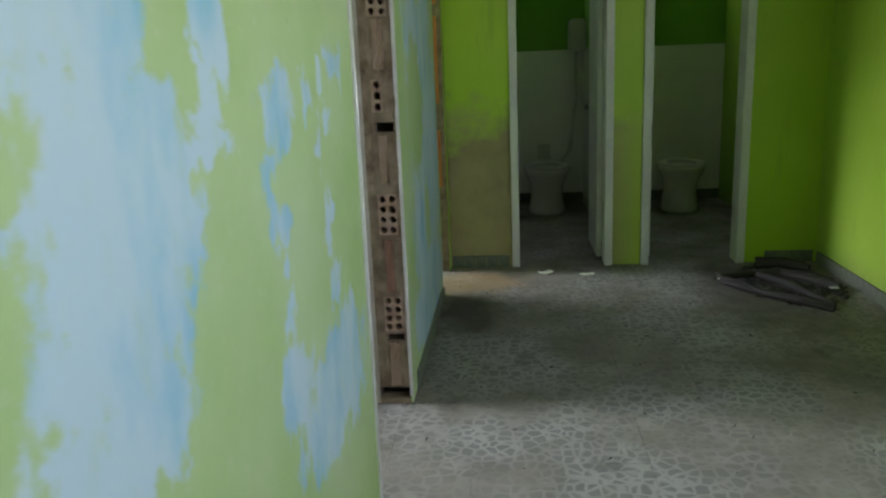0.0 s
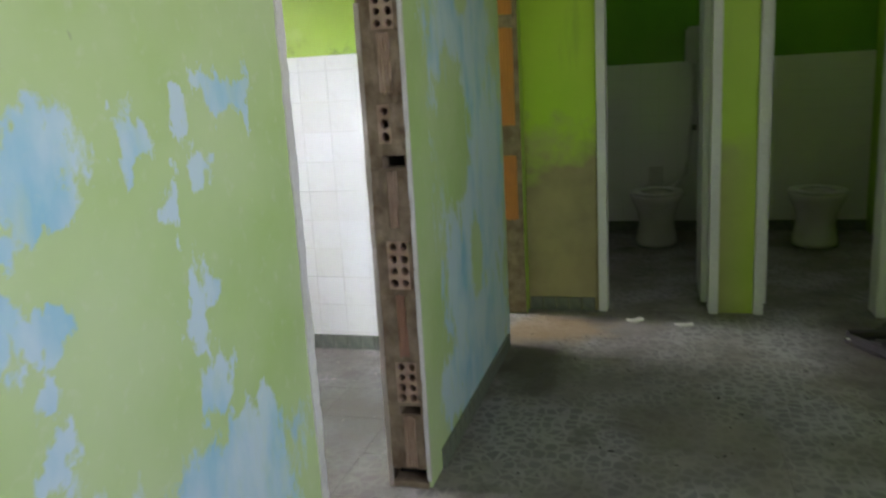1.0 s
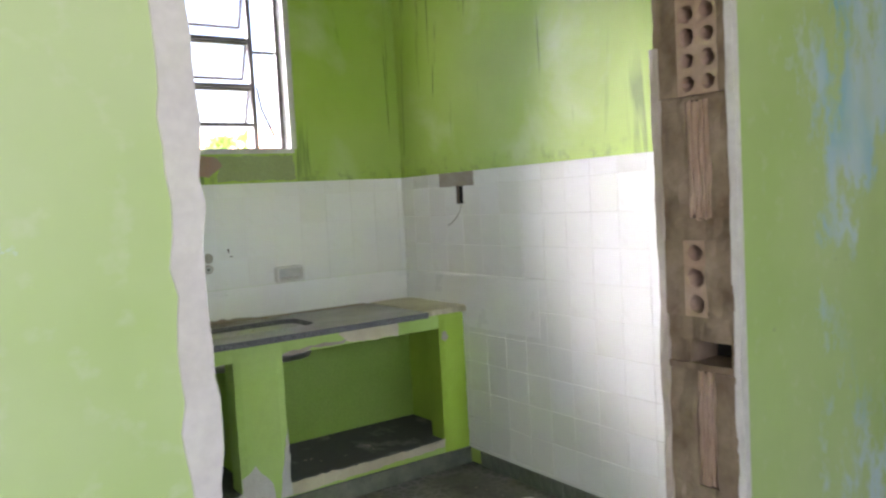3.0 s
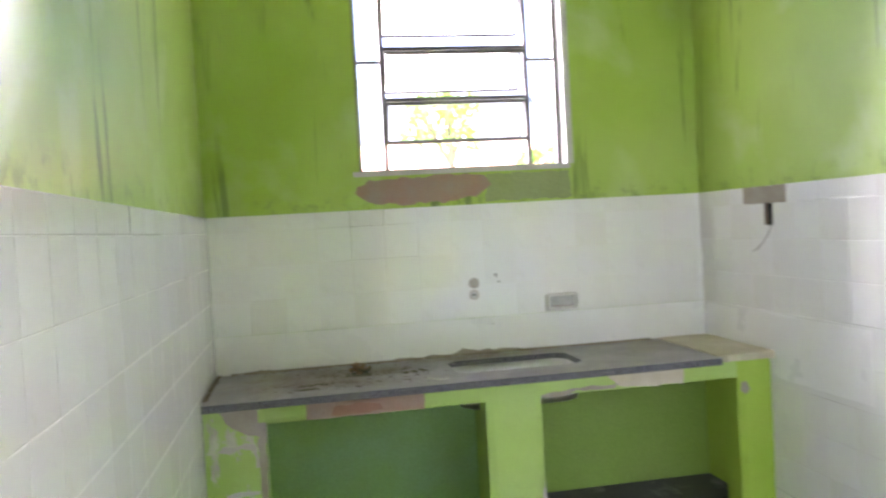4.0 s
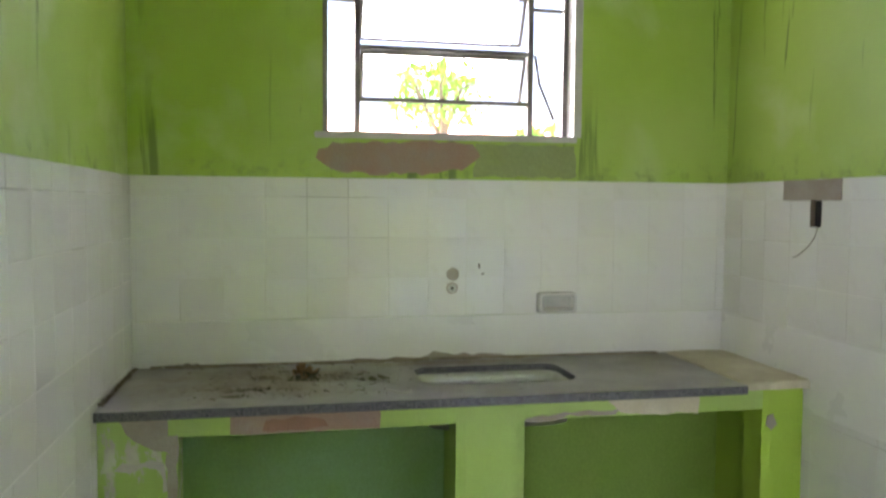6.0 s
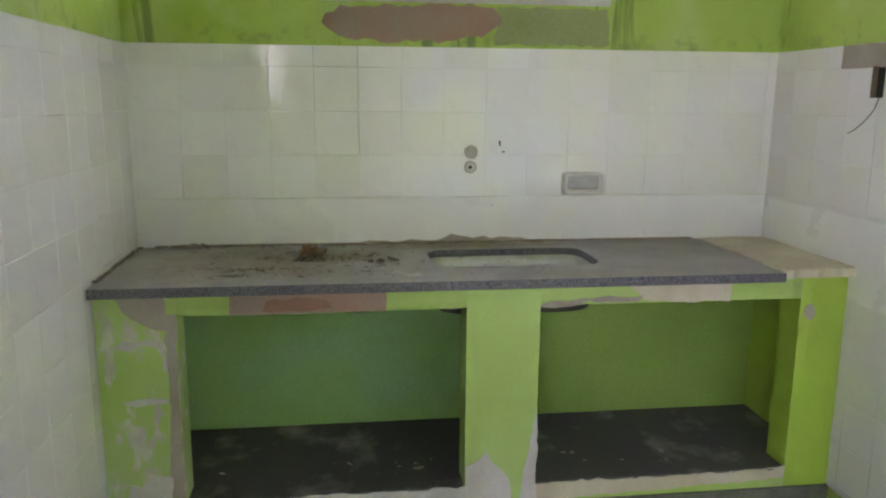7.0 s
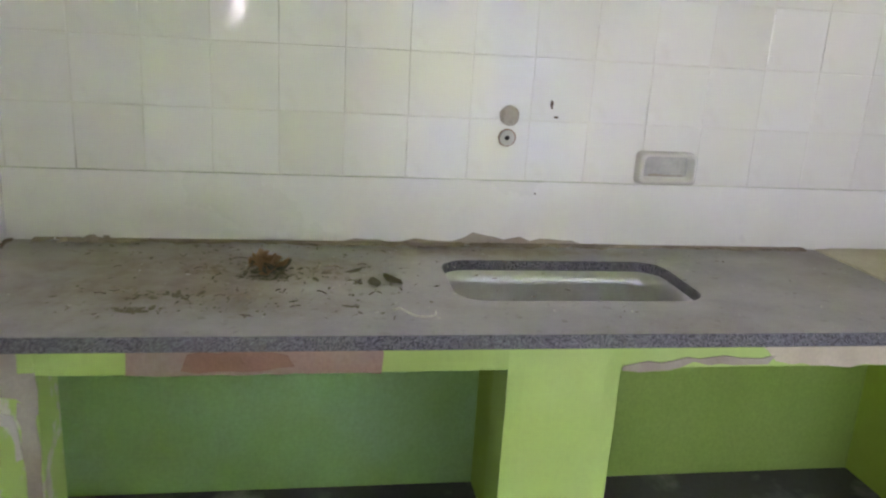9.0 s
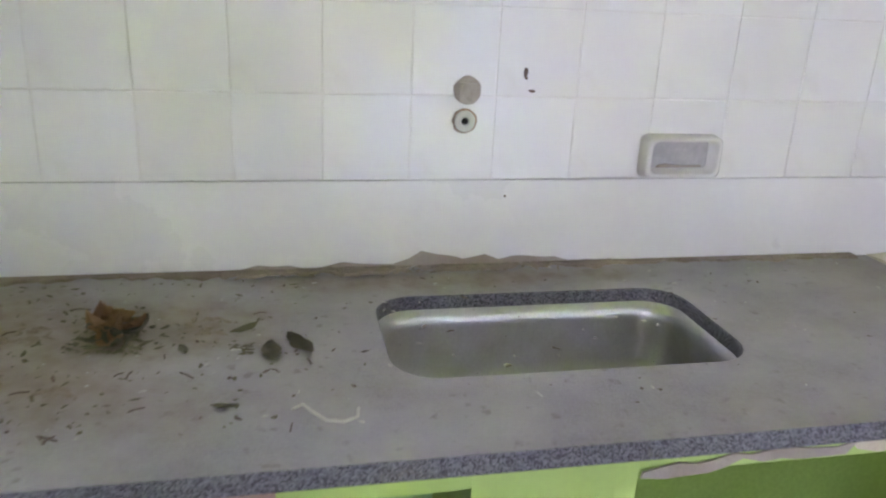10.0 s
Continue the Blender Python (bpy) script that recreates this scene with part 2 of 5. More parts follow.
def floor_tile_material():
    """Printed cobble pattern, worn, with dirt that drifts over it."""
    m, t, p = tree_of("worn cobble-pattern floor tile")
    w = coords(t)
    g = t.nodes.new("ShaderNodeNewGeometry")
    jit = node(t, "ShaderNodeTexNoise", Scale=14.0, Detail=2.0)
    t.links.new(g.outputs["Position"], jit.inputs["Vector"])
    mixv = t.nodes.new("ShaderNodeVectorMath")
    mixv.operation = "MULTIPLY_ADD"
    t.links.new(jit.outputs["Color"], mixv.inputs[0])
    mixv.inputs[1].default_value = (0.03, 0.03, 0.0)
    t.links.new(g.outputs["Position"], mixv.inputs[2])
    v = node(t, "ShaderNodeTexVoronoi", Scale=21.0, Randomness=0.75)
    v.feature = "DISTANCE_TO_EDGE"
    t.links.new(mixv.outputs[0], v.inputs["Vector"])
    stones = ramp(t, v.outputs["Distance"], 0.05, 0.16)
    pos = g.outputs["Position"]
    worn = noise_out(t, pos, 1.6, 6)
    c = blend(t, stones, (0.26, 0.26, 0.245), blend(t, ramp(t, noise_out(t, pos, 9.0, 4), 0.3, 0.7), (0.085, 0.085, 0.088), (0.15, 0.15, 0.15)))
    dirt = ramp(t, worn, 0.40, 0.58, 0.2, 0.88)
    c = blend(t, dirt, c, blend(t, ramp(t, noise_out(t, pos, 4.0, 6), 0.35, 0.65), (0.12, 0.108, 0.085), (0.185, 0.17, 0.14)))
    c = blend(t, ramp(t, noise_out(t, pos, 2.3, 6, 0.6, 0.5), 0.60, 0.70, 0.0, 0.8), c, (0.055, 0.05, 0.035))
    flat = t.nodes.new("ShaderNodeMapping")
    flat.inputs["Rotation"].default_value = (0, radians(-90), 0)
    t.links.new(pos, flat.inputs[0])
    wob = math2(t, "MULTIPLY", math2(t, "SUBTRACT", noise_out(t, pos, 5.0, 6, 0.6), 0.5), 1.8)
    soil = spots(t, flat.outputs[0], ((4.2, -0.20, 0.35, 0.16), (4.5, 1.42, 0.6, 0.3), (3.5, -1.7, 0.35, 0.5), (2.75, -0.85, 0.45, 0.4), (3.5, -0.95, 0.6, 0.35), (4.9, 0.05, 0.12, 0.1)), wob)
    c = blend(t, ramp(t, soil, 0.7, 1.25, 0.75, 0.0), c, (0.05, 0.045, 0.03))
    rust = spots(t, flat.outputs[0], ((4.75, -0.2, 0.25, 0.3),), wob)
    c = blend(t, ramp(t, rust, 0.6, 1.3, 0.6, 0.0), c, (0.26, 0.17, 0.07))
    t.links.new(c, p.inputs["Base Color"])
    t.links.new(ramp(t, worn, 0.4, 0.6, 0.45, 0.8), p.inputs["Roughness"])
    relief(t, p, math2(t, "ADD", math2(t, "MULTIPLY", stones, 0.5), noise_out(t, pos, 70.0, 4)), 0.35, 0.003)
    return m


def glass():
    m, t, p = tree_of("clear glass")
    p.inputs["Transmission Weight"].default_value, p.inputs["Roughness"].default_value, p.inputs["IOR"].default_value = 1.0, 0.02, 1.05
    p.inputs["Base Color"].default_value = (0.97, 0.98, 0.97, 1)
    return m


NEAR_PAINT = corridor_paint("green over blue paint", NEAR_BLUE, GREEN_SPOTS)
DOOR_PAINT = corridor_paint("green over blue paint beside the doorway", MID_BLUE + DOOR_BLUE, GREEN_SPOTS[3:])
CORRIDOR = corridor_paint("green and blue paint of the broken wall", FAR_BLUE, GREEN_SPOTS[:3])
STREAKED, TILE, GRANITE, FLOOR, GLASS = streaked_lime(), glazed(), granite(), floor_tile_material(), glass()
BACK = stained_lime("stained lime paint", (0.34, 0.55, 0.02), (0.40, 0.58, 0.04), (0.33, 0.28, 0.13), 0.95, 1.3, until=(0.62, 0.95))
EAST = stained_lime("green outer wall", (0.30, 0.50, 0.03), (0.36, 0.55, 0.06), (0.26, 0.36, 0.08), 0.08, 0.25)
STEEL = surface("stainless steel", (0.63, 0.63, 0.64), (0.54, 0.53, 0.51), 14.0, 200, 0.34, 0.03, metal=1.0, stretch=(1, 1, 1))
RUST_PLASTER = surface("reddish bare plaster", (0.40, 0.24, 0.17), (0.36, 0.29, 0.24), 8.0, 120, 0.9, 0.4)
PALE = surface("white skim plaster", (0.66, 0.65, 0.63), (0.55, 0.53, 0.50), 7.0, 90, 0.85, 0.3)
MORTAR = surface("broken mortar", (0.29, 0.225, 0.155), (0.15, 0.10, 0.06), 13.0, 110, 0.95, 0.5)
ORANGE = surface("orange clay brick", (0.60, 0.23, 0.06), (0.48, 0.20, 0.07), 9.0, 150, 0.9, 0.5)
SOOT = surface("charred black rubbish", (0.012, 0.011, 0.010), (0.032, 0.028, 0.024), 12.0, 90, 0.85, 0.8)
SKIRT = surface("dark mosaic skirting", (0.10, 0.12, 0.09), (0.19, 0.20, 0.155), 14.0, 120, 0.6, 0.4)
CERAMIC = surface("white sanitary ceramic", (0.74, 0.73, 0.71), (0.66, 0.64, 0.59), 5.0, 60, 0.15, 0.02, grain=0.1)
PLASTIC = surface("dirty white plastic", (0.62, 0.62, 0.60), (0.5, 0.49, 0.45), 5.0, 60, 0.4, 0.05)
# near-black that paints the shade inside holes and gaps
SHADE_BLACK = surface("hole shade black", (0.012, 0.011, 0.01), (0.02, 0.018, 0.015), 9.0, 60, 0.95, 0.3)
LEAF_DRY = surface("brown dry leaf", (0.34, 0.20, 0.09), (0.46, 0.31, 0.16), 30.0, 200, 0.8, 0.3)
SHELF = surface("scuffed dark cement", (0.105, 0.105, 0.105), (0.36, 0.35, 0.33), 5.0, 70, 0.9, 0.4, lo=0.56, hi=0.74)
EARTH = surface("dry brown earth", (0.26, 0.215, 0.16), (0.40, 0.35, 0.27), 12.0, 120, 0.95, 0.6)
# lime for the counter front, veiling haze mixed into its colour
COUNTER_LIME = surface("haze-paled lime paint", (0.41, 0.59, 0.19), (0.36, 0.55, 0.09), 1.3, 90, 0.6, 0.12, grain=0.14)
LEAF_GREY = surface("withered grey-green leaf", (0.13, 0.125, 0.07), (0.20, 0.18, 0.11), 30.0, 200, 0.8, 0.3)
PAPER = surface("scrap of white paper", (0.66, 0.66, 0.60), (0.56, 0.56, 0.48), 12.0, 90, 0.9, 0.1)
FOLIAGE = surface("green leaves", (0.16, 0.34, 0.04), (0.24, 0.42, 0.07), 3.0, 40, 0.6, 0.1)
BARK = surface("grey bark", (0.2, 0.15, 0.11), (0.12, 0.09, 0.07), 6.0, 80, 0.9, 0.5)
ROOF = surface("orange roof tile", (0.5, 0.22, 0.1), (0.4, 0.18, 0.09), 3.0, 60, 0.9, 0.3)
def scraped_lime():
    """Lime paint rubbed through to white undercoat in blotches and along brush marks."""
    m, t, p = tree_of("scraped lime paint")
    w = coords(t)
    c = blend(t, ramp(t, noise_out(t, w, 3.0, 5), 0.35, 0.65), (0.35, 0.54, 0.12), (0.44, 0.61, 0.22))
    bare = math2(t, "ADD", noise_out(t, coords(t, (1, 1.4, 0.6)), 11.0, 7, 0.65), math2(t, "MULTIPLY", noise_out(t, w, 45.0, 4), 0.15))
    on = ramp(t, bare, 0.60, 0.66)
    c = blend(t, on, c, blend(t, ramp(t, noise_out(t, w, 9.0, 4), 0.4, 0.6), (0.62, 0.66, 0.52), (0.50, 0.48, 0.43)))
    t.links.new(c, p.inputs["Base Color"])
    p.inputs["Roughness"].default_value = 0.6
    relief(t, p, math2(t, "MULTIPLY", on, -1.0), 0.3, 0.002)
    return m


SCRAPED = scraped_lime()
YELLOWED = surface("yellowed cement", (0.66, 0.61, 0.46), (0.54, 0.48, 0.34), 6.0, 120, 0.9, 0.4)


# ---- mesh helpers ----
def block(bm, x0, x1, y0, y1, z0, z1):
    v = [bm.verts.new((x, y, z)) for x in (x0, x1) for y in (y0, y1) for z in (z0, z1)]
    for f in ((0, 1, 3, 2), (4, 6, 7, 5), (0, 4, 5, 1), (2, 3, 7, 6), (0, 2, 6, 4), (1, 5, 7, 3)):
        bm.faces.new([v[i] for i in f])
    return v


def mesh_of(name, bm, material):
    bm.normal_update()
    me = bpy.data.meshes.new(name)
    bm.to_mesh(me)
    bm.free()
    me.materials.append(material)
    return me


def solid(name, bm, material, label="", category="", kind="", group=""):
    return tagged(new(name, mesh_of(name, bm, material)), label, category, group, kind)


def part(name, bm, material, parent, label=""):
    ob = new(name, mesh_of(name, bm, material))
    ob.parent = parent
    return tagged(ob, label)


def boxes(*rows):
    bm = bmesh.new()
    for r in rows:
        block(bm, *r)
    return bm


def plate(outline, axis, at, thick, wobble=0.0, seed=0):
    """A thin slab with an uneven outline: (u, v) corners in the plane across axis, from at to at + thick."""
    rnd = random.Random(seed)
    pts = []
    for i, (u, v) in enumerate(outline):
        u2, v2 = outline[(i + 1) % len(outline)]
        n = max(1, int(math.hypot(u2 - u, v2 - v) / 0.025)) if wobble else 1
        for k in range(n):
            f = k / n
            pts.append((u + (u2 - u) * f + rnd.uniform(-wobble, wobble), v + (v2 - v) * f + rnd.uniform(-wobble, wobble)))
    bm = bmesh.new()

    def place(u, v, w):
        return {"x": (w, u, v), "y": (u, w, v), "z": (u, v, w)}[axis]
    a = [bm.verts.new(place(u, v, at)) for u, v in pts]
    b = [bm.verts.new(place(u, v, at + thick)) for u, v in pts]
    bm.faces.new(a), bm.faces.new(b)
    for i in range(len(a)):
        j = (i + 1) % len(a)
        bm.faces.new((a[i], a[j], b[j], b[i]))
    bmesh.ops.recalc_face_normals(bm, faces=bm.faces)
    return bm


def oval(cu, cv, ru, rv, n=28):
    return [(cu + ru * math.cos(2 * math.pi * k / n), cv + rv * math.sin(2 * math.pi * k / n)) for k in range(n)]


def rounded(x0, x1, y0, y1, r, n=6):
    pts = []
    for cx, cy, a in ((x1 - r, y1 - r, 0), (x0 + r, y1 - r, 90), (x0 + r, y0 + r, 180), (x1 - r, y0 + r, 270)):
        for k in range(n + 1):
            q = radians(a + 90 * k / n)
            pts.append((cx + r * math.cos(q), cy + r * math.sin(q)))
    return pts


def loft(rings, close_first=False, close_last=False):
    bm = bmesh.new()
    loops = [[bm.verts.new(p) for p in ring] for ring in rings]
    for a, b in zip(loops, loops[1:]):
        for i in range(len(a)):
            j = (i + 1) % len(a)
            bm.faces.new((a[i], a[j], b[j], b[i]))
    if close_first:
        bm.faces.new(loops[0])
    if close_last:
        bm.faces.new(loops[-1])
    bmesh.ops.recalc_face_normals(bm, faces=bm.faces)
    return bm


def smooth(ob):
    for f in ob.data.polygons:
        f.use_smooth = True
    return ob


def tube(points, r, n=8):
    rings = []
    for i, p in enumerate(points):
        a, b = Vector(points[max(i - 1, 0)]), Vector(points[min(i + 1, len(points) - 1)])
        d = (b - a).normalized()
        u = d.orthogonal().normalized() if abs(d.z) > 0.99 else d.cross(Vector((0, 0, 1))).normalized()
        w = d.cross(u)
        rr = r[i] if isinstance(r, (list, tuple)) else r
        rings.append([Vector(p) + rr * (math.cos(2 * math.pi * k / n) * u + math.sin(2 * math.pi * k / n) * w) for k in range(n)])
    return loft(rings, True, True)


def bevel_box(x0, x1, y0, y1, z0, z1, width=0.004):
    bm = boxes((x0, x1, y0, y1, z0, z1))
    bmesh.ops.bevel(bm, geom=list(bm.edges), offset=width, segments=2, affect="EDGES")
    return bm


def rugged(axis, at, u0, u1, v0, v1, depth, out, step=0.008, rough=0.006, seed=0):
    """A broken face: a fine grid across axis, uneven by noise, with skirts going back by depth. out: +1 or -1, the way it faces."""
    nu, nv = max(2, int((u1 - u0) / step)), max(2, int((v1 - v0) / step))
    bm = bmesh.new()
    grid = []
    for i in range(nu + 1):
        row = []
        for j in range(nv + 1):
            u, v = u0 + (u1 - u0) * i / nu, v0 + (v1 - v0) * j / nv
            h = (noise.fractal((u * 18 + seed, v * 11, seed * 3.1), 0.9, 2.1, 5) + 0.6 * min(0.0, noise.noise((u * 55, v * 9, seed + 4.0)) + 0.15)) * rough
            w = at + out * h
            row.append(bm.verts.new({"x": (w, u, v), "y": (u, w, v)}[axis]))
        grid.append(row)
    for i in range(nu):
        for j in range(nv):
            bm.faces.new((grid[i][j], grid[i + 1][j], grid[i + 1][j + 1], grid[i][j + 1]))
    rim = [grid[i][0] for i in range(nu + 1)] + [grid[nu][j] for j in range(1, nv + 1)] + [grid[i][nv] for i in range(nu - 1, -1, -1)] + [grid[0][j] for j in range(nv - 1, 0, -1)]
    back = []
    for q in rim:
        c = list(q.co)
        c[0 if axis == "x" else 1] = at - out * depth
        back.append(bm.verts.new(c))
    for i in range(len(rim)):
        j = (i + 1) % len(rim)
        bm.faces.new((rim[i], rim[j], back[j], back[i]))
    bmesh.ops.recalc_face_normals(bm, faces=bm.faces)
    return bm


def worn_box(x0, x1, y0, y1, z0, z1, wear=0.005, seed=0):
    """A plastered block facing +x, its long edges rounded unevenly, as hand-made plaster is."""
    n = max(4, int((z1 - z0) / 0.03))
    m = max(4, int((y1 - y0) / 0.03))
    rings = []
    for k in range(n + 1):
        z = z0 + (z1 - z0) * k / n
        ring = [(x0, y0, z)]
        for j in range(m + 1):
            y = y0 + (y1 - y0) * j / m
            w = noise.fractal((y * 9 + seed, z * 9, seed * 1.7), 0.8, 2.0, 3) * wear * 0.35
            edge = wear * (0.6 + noise.noise((seed, z * 25, y))) if j in (0, m) else 0.0
            rim = wear * (0.5 + 0.5 * noise.noise((y * 25, seed, z))) if k in (0, n) else 0.0
            ring.append((x1 - abs(w) - max(edge, 0) - max(rim, 0), y, z))
        ring.append((x0, y1, z))
        rings.append(ring)
    return loft(rings, True, True)


def rough_slab(x0, x1, y0, y1, z0, z1, wear, seed=0):
    """A slab of trowelled cement: uneven top, crumbled rim towards +x."""
    nx, ny = max(3, int((x1 - x0) / 0.02)), max(3, int((y1 - y0) / 0.02))
    bm = bmesh.new()
    top, low = [], []
    for i in range(nx + 1):
        r1, r2 = [], []
        for j in range(ny + 1):
            x, y = x0 + (x1 - x0) * i / nx, y0 + (y1 - y0) * j / ny
            if i == nx:
                x -= wear * abs(noise.fractal((y * 30, seed, 0.3), 0.8, 2.0, 3))
            h = noise.fractal((x * 14, y * 14, seed), 0.8, 2.0, 3) * min(wear, 0.012) * 0.35
            r1.append(bm.verts.new((x, y, z1 + h - (wear * 0.3 if i == nx else 0))))
            r2.append(bm.verts.new((x, y, z0)))
        top.append(r1), low.append(r2)
    for i in range(nx):
        for j in range(ny):
            bm.faces.new((top[i][j], top[i + 1][j], top[i + 1][j + 1], top[i][j + 1]))
    rim = [(i, 0) for i in range(nx)] + [(nx, j) for j in range(ny)] + [(i, ny) for i in range(nx, 0, -1)] + [(0, j) for j in range(ny, 0, -1)]
    for (i, j), (k, l) in zip(rim, rim[1:] + rim[:1]):
        bm.faces.new((top[i][j], low[i][j], low[k][l], top[k][l]))
    bm.faces.new([low[i][j] for i, j in rim])
    bmesh.ops.recalc_face_normals(bm, faces=bm.faces)
    return bm


# ---- structure ----
H = 2.75
XC, XK = -0.367, -0.507         # dividing wall: corridor face, kitchen face
KW, KL, KR = -3.43, 1.99, 4.303 # kitchen: window wall, side walls
YB, YN = 5.11, 7.5              # wall with the toilet doors, end wall behind the toilets
XE = 2.0                        # outer wall of the corridor
J0, J1 = 2.186, 2.968           # kitchen doorway
D0, D1 = 4.468, 5.0             # second doorway
WY0, WY1, WZ0, WZ1 = 2.668, 3.64, 1.686, 2.67
WT = 1.517                      # top of the tiles
STRUCT = dict(kind="structure")
floor = solid("floor", boxes((-3.6, XE + 0.15, -2.4, YN + 0.15, -0.1, -0.006)), FLOOR, "worn grey-brown patterned tile floor", "floor", **STRUCT)
solid("ceiling", boxes((-3.6, XE + 0.15, -2.4, YN + 0.15, H, H + 0.1)), CEILING, "white ceiling", "ceiling", **STRUCT)
wall_near = solid("wall_dividing_near", boxes((XK, XC, -2.4, 1.34, 0, H), (XK, XC, 1.34, J0, 0, H)), NEAR_PAINT, "green wall with pale blue flaking paint beside the kitchen doorway", "wall", **STRUCT)
wall_near.data.materials.append(DOOR_PAINT)
for face in wall_near.data.polygons:
    face.material_index = int(face.center.y > 1.34)
solid("wall_dividing_lintel", boxes((XK, XC, J0, J1, 2.12, H)), CORRIDOR, "plastered lintel over the kitchen doorway", "wall", **STRUCT)
BR = 0.09                       # depth of the broken wall end
wall_far = solid("wall_dividing_far", boxes((XK, XC, J1 + BR, D0, 0, H)), CORRIDOR,
                 "green wall with blue patches ending in broken brickwork", "wall", **STRUCT)
solid("wall_second_lintel", boxes((XK, XC, D0, D1, 1.99, H)), PALE, "white plastered lintel over the second doorway", "wall", **STRUCT)
wall_stub = solid("wall_stub", boxes((XK, XC, D1 + 0.03, YB + 0.12, 0, H)), LIME, "short wall stub of bare orange brick", "wall", **STRUCT)
DOORS = ((0.045, 0.70), (0.885, 1.545))
wall_back = solid("wall_toilets", boxes((XC, DOORS[0][0], YB, YB + 0.12, 0, H), (DOORS[0][0], DOORS[0][1], YB, YB + 0.12, 2.14, H), (DOORS[0][1], DOORS[1][0], YB, YB + 0.12, 0, H),
      (DOORS[1][0], DOORS[1][1], YB, YB + 0.12, 2.14, H), (DOORS[1][1], XE, YB, YB + 0.12, 0, H)), BACK, "lime green wall, stained brown lower down", "wall", **STRUCT)
wall_east = solid("wall_east", boxes((XE, XE + 0.15, 2.06, YN + 0.15, 0, H), (XE, XE + 0.15, -2.4, -0.56, 0, H), (XE, XE + 0.15, -0.56, 2.06, 2.1, H), (XE, XE + 0.15, -0.56, 2.06, 0, 1.3)), EAST,
                  "green painted outer wall with a high window opening", "wall", **STRUCT)
solid("wall_south", boxes((XK, XE, -2.4, -2.25, 0, H)), EAST, "green painted end wall", "wall", **STRUCT)
# the opening at y 5.05 to 6.35 is unseen, added for the fill lamp
wall_window = solid("wall_window", boxes((KW - 0.15, KW, KL - 0.15, WY0, 0, H), (KW - 0.15, KW, WY1, 5.05, 0, H), (KW - 0.15, KW, 5.05, 6.35, 0, 1.35), (KW - 0.15, KW, 5.05, 6.35, 2.35, H), (KW - 0.15, KW, 6.35, YN + 0.15, 0, H), (KW - 0.15, KW, WY0, WY1, 0, WZ0),
      (KW - 0.15, KW, WY0, WY1, WZ1, H)), STREAKED, "lime green kitchen wall with white tiles below the window", "wall", **STRUCT)
wall_left = solid("wall_kitchen_left", boxes((KW, XK, KL - 0.15, KL, 0, H)), STREAKED, "green kitchen wall with white tiles below", "wall", **STRUCT)
wall_right = solid("wall_kitchen_right", boxes((KW, XK, KR, KR + 0.15, 0, H)), STREAKED, "streaked green kitchen wall with white tiles below", "wall", **STRUCT)
wall_north = solid("wall_north", boxes((KW, -1.5, YN, YN + 0.15, 0, H), (-1.5, -0.7, YN, YN + 0.15, 0, 2.19), (-0.7, XC, YN, YN + 0.15, 0, H), (-1.5, -0.7, YN, YN + 0.15, 2.5, H),
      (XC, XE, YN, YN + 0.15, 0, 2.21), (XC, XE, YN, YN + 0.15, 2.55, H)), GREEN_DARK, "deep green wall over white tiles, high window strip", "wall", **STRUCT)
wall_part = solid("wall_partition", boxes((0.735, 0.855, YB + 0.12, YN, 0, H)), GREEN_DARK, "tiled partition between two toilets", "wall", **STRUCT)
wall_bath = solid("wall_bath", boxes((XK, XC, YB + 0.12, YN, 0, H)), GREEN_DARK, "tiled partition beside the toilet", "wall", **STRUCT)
solid("ground", boxes((-400, 400, -400, 400, -0.5, -0.3)), GROUND, "dry ground outside", "ground", **STRUCT)


